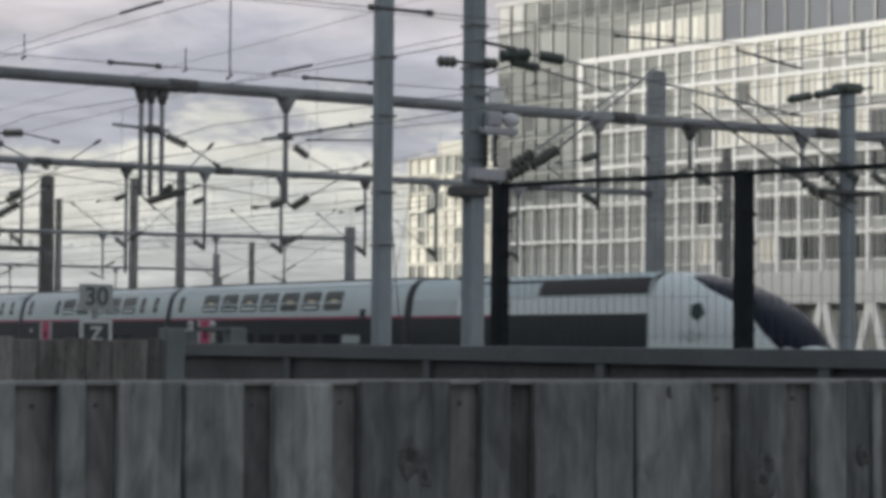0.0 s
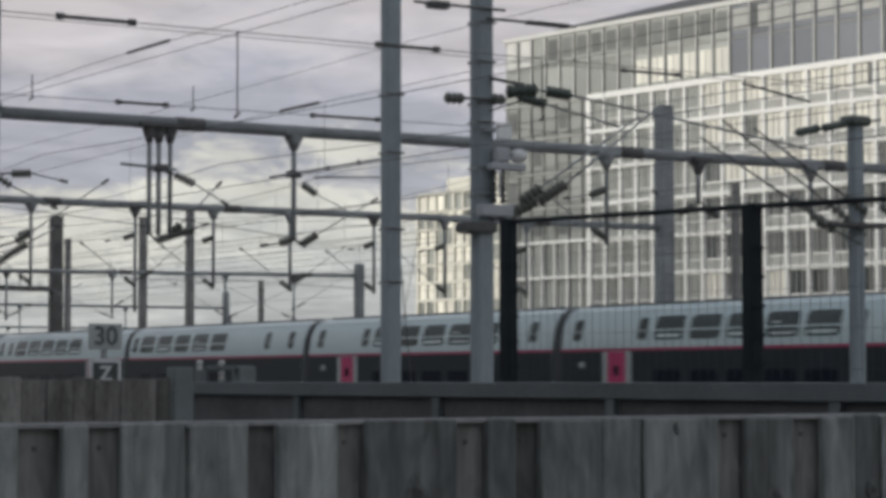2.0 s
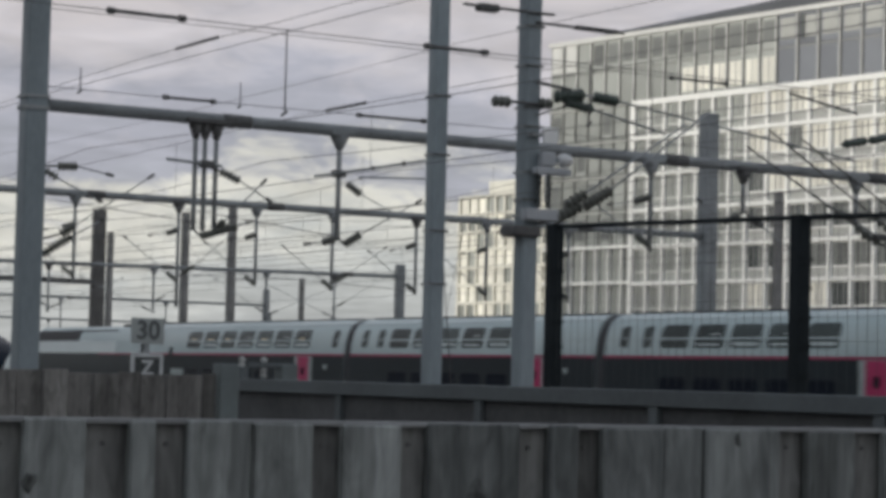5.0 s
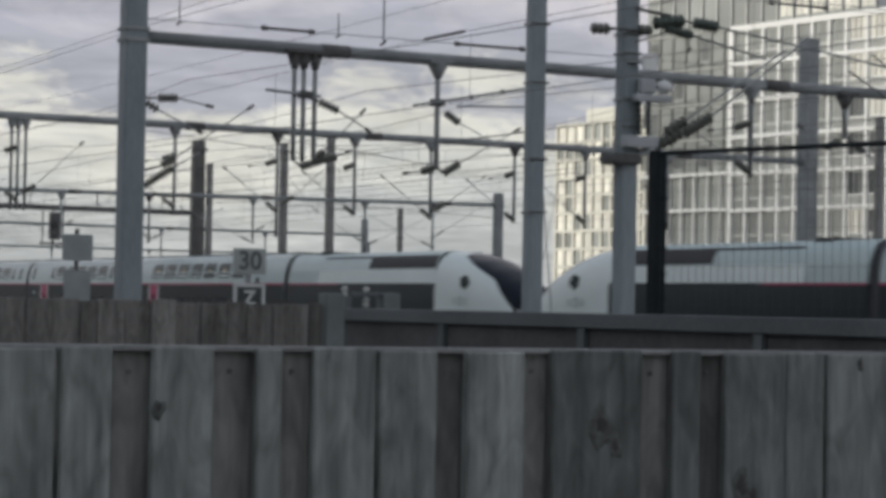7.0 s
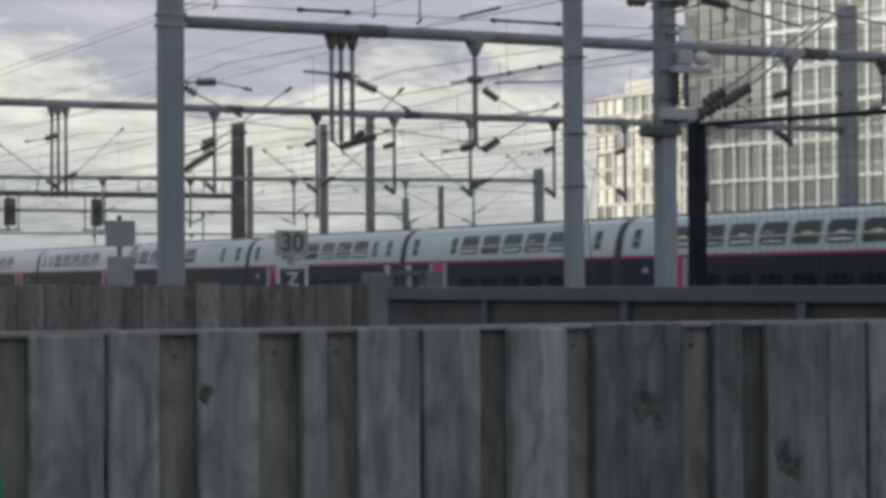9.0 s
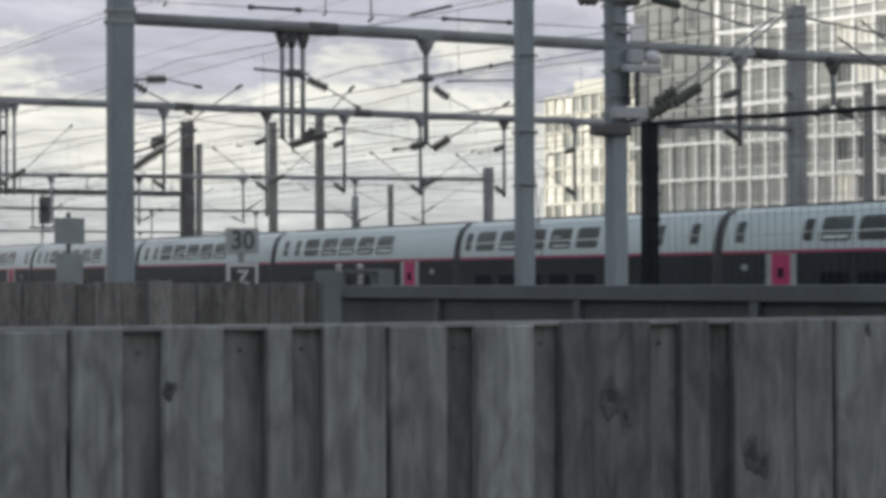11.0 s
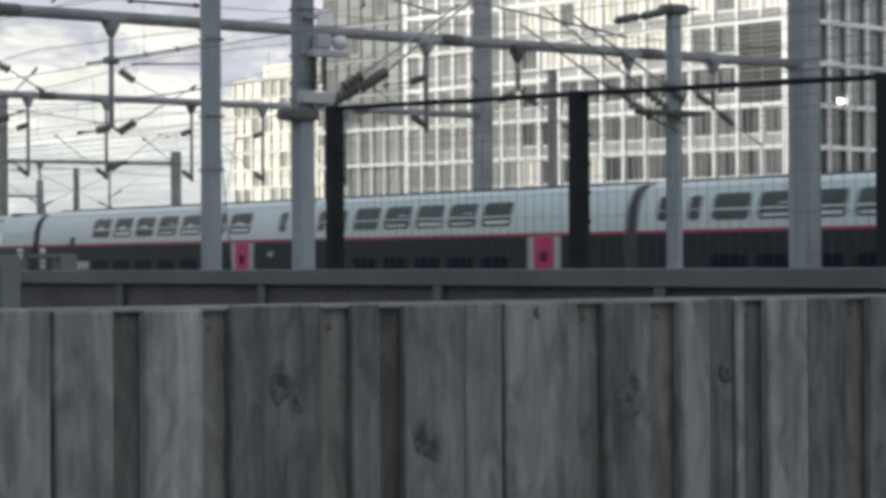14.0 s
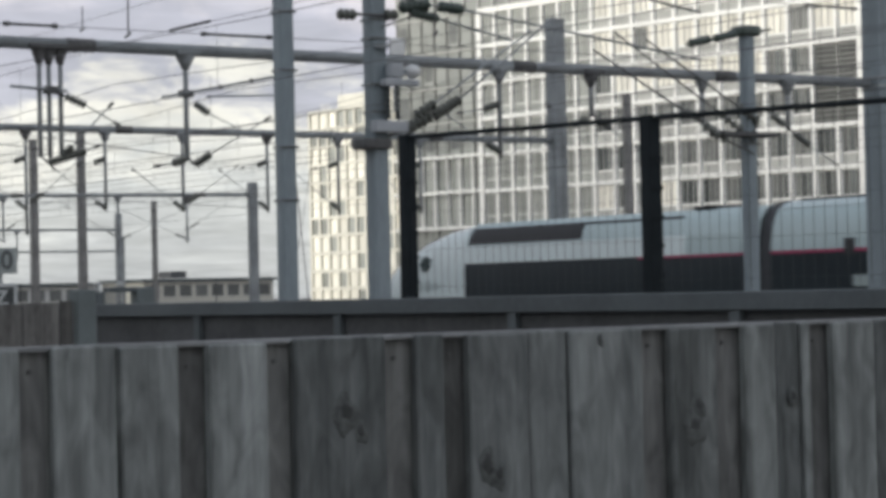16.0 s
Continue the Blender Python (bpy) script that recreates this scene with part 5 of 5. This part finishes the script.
def power_car():
    c = thing("power_car", "white high-speed power car with dark windscreen and roof grilles", "locomotive", group="power cars")
    L = 22.35
    ys = [0.0, 0.1, 0.25, 0.5] + [0.8 + 0.3 * k for k in range(20)] + [6.9]
    white, dark = Shape(), Shape()
    fr = [y for y in ys if 0.25 <= y <= 5.6]
    dark.loft([nose_ring(y, screen_edge(y), 2 - screen_edge(y), 16) for y in fr], closed=False)
    for lo in (0, 1):
        white.loft([nose_ring(y, 0, screen_edge(y), 12) if lo == 0 else nose_ring(y, 2 - screen_edge(y), 2, 12) for y in fr], closed=False)
    white.loft([nose_ring(y, 0, 2, 24) for y in ys if y <= 0.25], closed=False)
    white.loft([nose_ring(y, 0, 2, 48) for y in ys if y >= fr[-1]], closed=False)
    white.poly(nose_ring(0.0, 0, 2, 24))
    n = part("nose", white, M_WHITE, c, "white rounded nose")
    part("windscreen", dark, M_SCREEN, c, "black wraparound windscreen")
    for sg in (-1, 1):
        part("cab_window", patch_at(4.35, 2.72, sg), M_TGLASS, n, "small dark cab side window")
        for ey, er in ((4.1, 0.13), (4.6, 0.2), (5.1, 0.13)):
            ring = [[(sg * (half_width(1.95) + 0.012), ey + rr * math.cos(i * 0.5236), 1.95 + rr * math.sin(i * 0.5236)) for i in range(12)] for rr in (er, er * 0.6)]
            part("emblem", Shape().loft(ring, smooth=False), M_GREYP, n, "small grey ring emblem")
    part("headlight", Shape().box(-1.0, -0.7, 0.42, 0.62, 1.5, 1.62, 0.03), M_PORC, c)
    part("headlight", Shape().box(0.7, 1.0, 0.42, 0.62, 1.5, 1.62, 0.03), M_PORC, c)
    for sd in ((-1,), (1,)):
        part("skirt", shell(0.55, 2.70, 6.9, L - 0.3, sides=sd), M_DARKP, c, "dark grey machine-room side")
        part("light_band", shell(2.70, 3.30, 6.9, L - 3.6, 0.004, sides=sd), M_WHITE, c)
        part("rear_band", shell(2.70, 3.30, L - 3.6, L - 0.3, 0.002, sides=sd), M_SILVER, c)
        part("roof_side", shell(3.30, 4.10, 6.9, L - 0.3, sides=sd), M_SILVER, c, "grey upper side")
        part("roof_grille", patch(7.05, 13.45, 3.36, 3.92, 0.02, sides=sd), M_GRILLE, c, "dark roof-side grille")
        part("roof_line", patch(13.45, 18.4, 3.84, 3.92, 0.015, sides=sd), M_GRILLE, c)
        part("red_line", shell(2.62, 2.70, L - 5.9, L - 0.3, 0.005, sides=sd), M_RED, c)
    part("roof", Shape().box(-0.8, 0.8, 6.9, L - 0.3, 3.95, 4.1, 0.03), M_GREYP, c)
    part("roof_hatch", Shape().box(-0.9, 0.9, 18.6, 19.6, 4.08, 4.2, 0.02), M_GRILLE, c)
    part("gangway", shell(0.6, 4.23, L - 0.3, L, -0.08), M_BELLOWS, c, "dark gangway bellows")
    part("front_skirt", Shape().box(-1.15, 1.15, 1.2, 6.9, 0.25, 0.5, 0.05), M_DARKP, c)
    bogie(c, 4.6)
    bogie(c, L - 3.6)
    return c


def patch_at(n_y, z, sg):
    s = Shape()
    x = sg * 1.43
    ring = [(x, n_y + dy, z + dz) for dy, dz in ((-0.36, -0.02), (-0.08, 0.30), (0.29, 0.22), (0.31, -0.12), (-0.04, -0.30))]
    s.poly(ring)
    s.loft([ring, [(sg * 1.2, y, zz) for _, y, zz in ring]], smooth=False)
    return s


def unit_cars():
    """Templates: power car, end coach, saloon, bar coach; and the order of one unit, with offset, turn and length."""
    pc = power_car()
    end = coach(21.845, [6.1 + 1.9 * k for k in range(7)], (20.6,), 17.8, "silver and dark grey double-deck end coach with carmine stripe")
    mid = coach(18.7, [4.7 + 1.9 * k for k in range(5)], (1.6, 3.1, 13.75, 17.5), 15.1, "silver and dark grey double-deck coach with carmine stripe")
    rear = coach(18.7, [4.3 + 1.9 * k for k in range(5)], (1.4, 2.75), 14.5, "silver and dark grey double-deck coach with carmine stripe")
    bar = coach(18.7, [8.6 + 1.95 * k for k in range(5)], (1.5, 3.7, 17.8), 0, "silver and dark grey double-deck bar coach without doors")
    order, y = [], 0.0
    for kind, turned, length in ((pc, 0, 22.35), (end, 0, 21.845), (mid, 0, 18.7), (mid, 0, 18.7), (bar, 0, 18.7), (rear, 1, 18.7), (rear, 1, 18.7), (rear, 1, 18.7), (end, 1, 21.845), (pc, 1, 22.35)):
        order.append((kind, turned, length, y))
        y += length
    return order, y, (pc, end, mid, rear, bar)


ORDER, UNIT, TEMPLATES = unit_cars()
CARS = []
for unit in range(2):
    for kind, turned, length, off in ORDER:
        place = unit * (UNIT + 0.05) + off
        used = [k for k, _, _ in CARS if k == kind]
        ob = kind if not used else copy_thing(kind, pose(0, 0, 0))
        CARS.append((ob, turned, place + (length if turned else 0)))

# the leading nose along its track, time by time
NOSE = [(0.0, 53.10), (0.5, 40.55), (1.0, 28.05), (1.5, 15.55), (2.0, 3.00), (2.5, -9.50), (3.0, -22.00), (3.5, -34.50), (4.0, -47.00), (4.5, -59.50), (5.0, -72.00),
        (5.5, -84.50), (6.0, -97.00), (6.5, -109.50), (7.0, -122.10), (7.5, -134.52), (8.0, -146.70), (8.5, -158.75), (9.0, -170.85), (9.5, -182.75), (10.0, -194.65), (10.5, -206.45),
        (11.0, -218.15), (11.5, -229.75), (12.0, -241.25), (12.5, -252.55), (13.0, -263.85), (13.5, -275.05), (14.0, -286.15), (14.5, -297.00), (15.0, -307.80), (15.5, -318.55), (16.0, -329.20)]


def motions():
    for ob, turned, place in CARS:
        walk(ob, [(t, pose(TRACK_X, y + place, RAIL, 0, 0, 180 if turned else 0)) for t, y in NOSE])


motions()
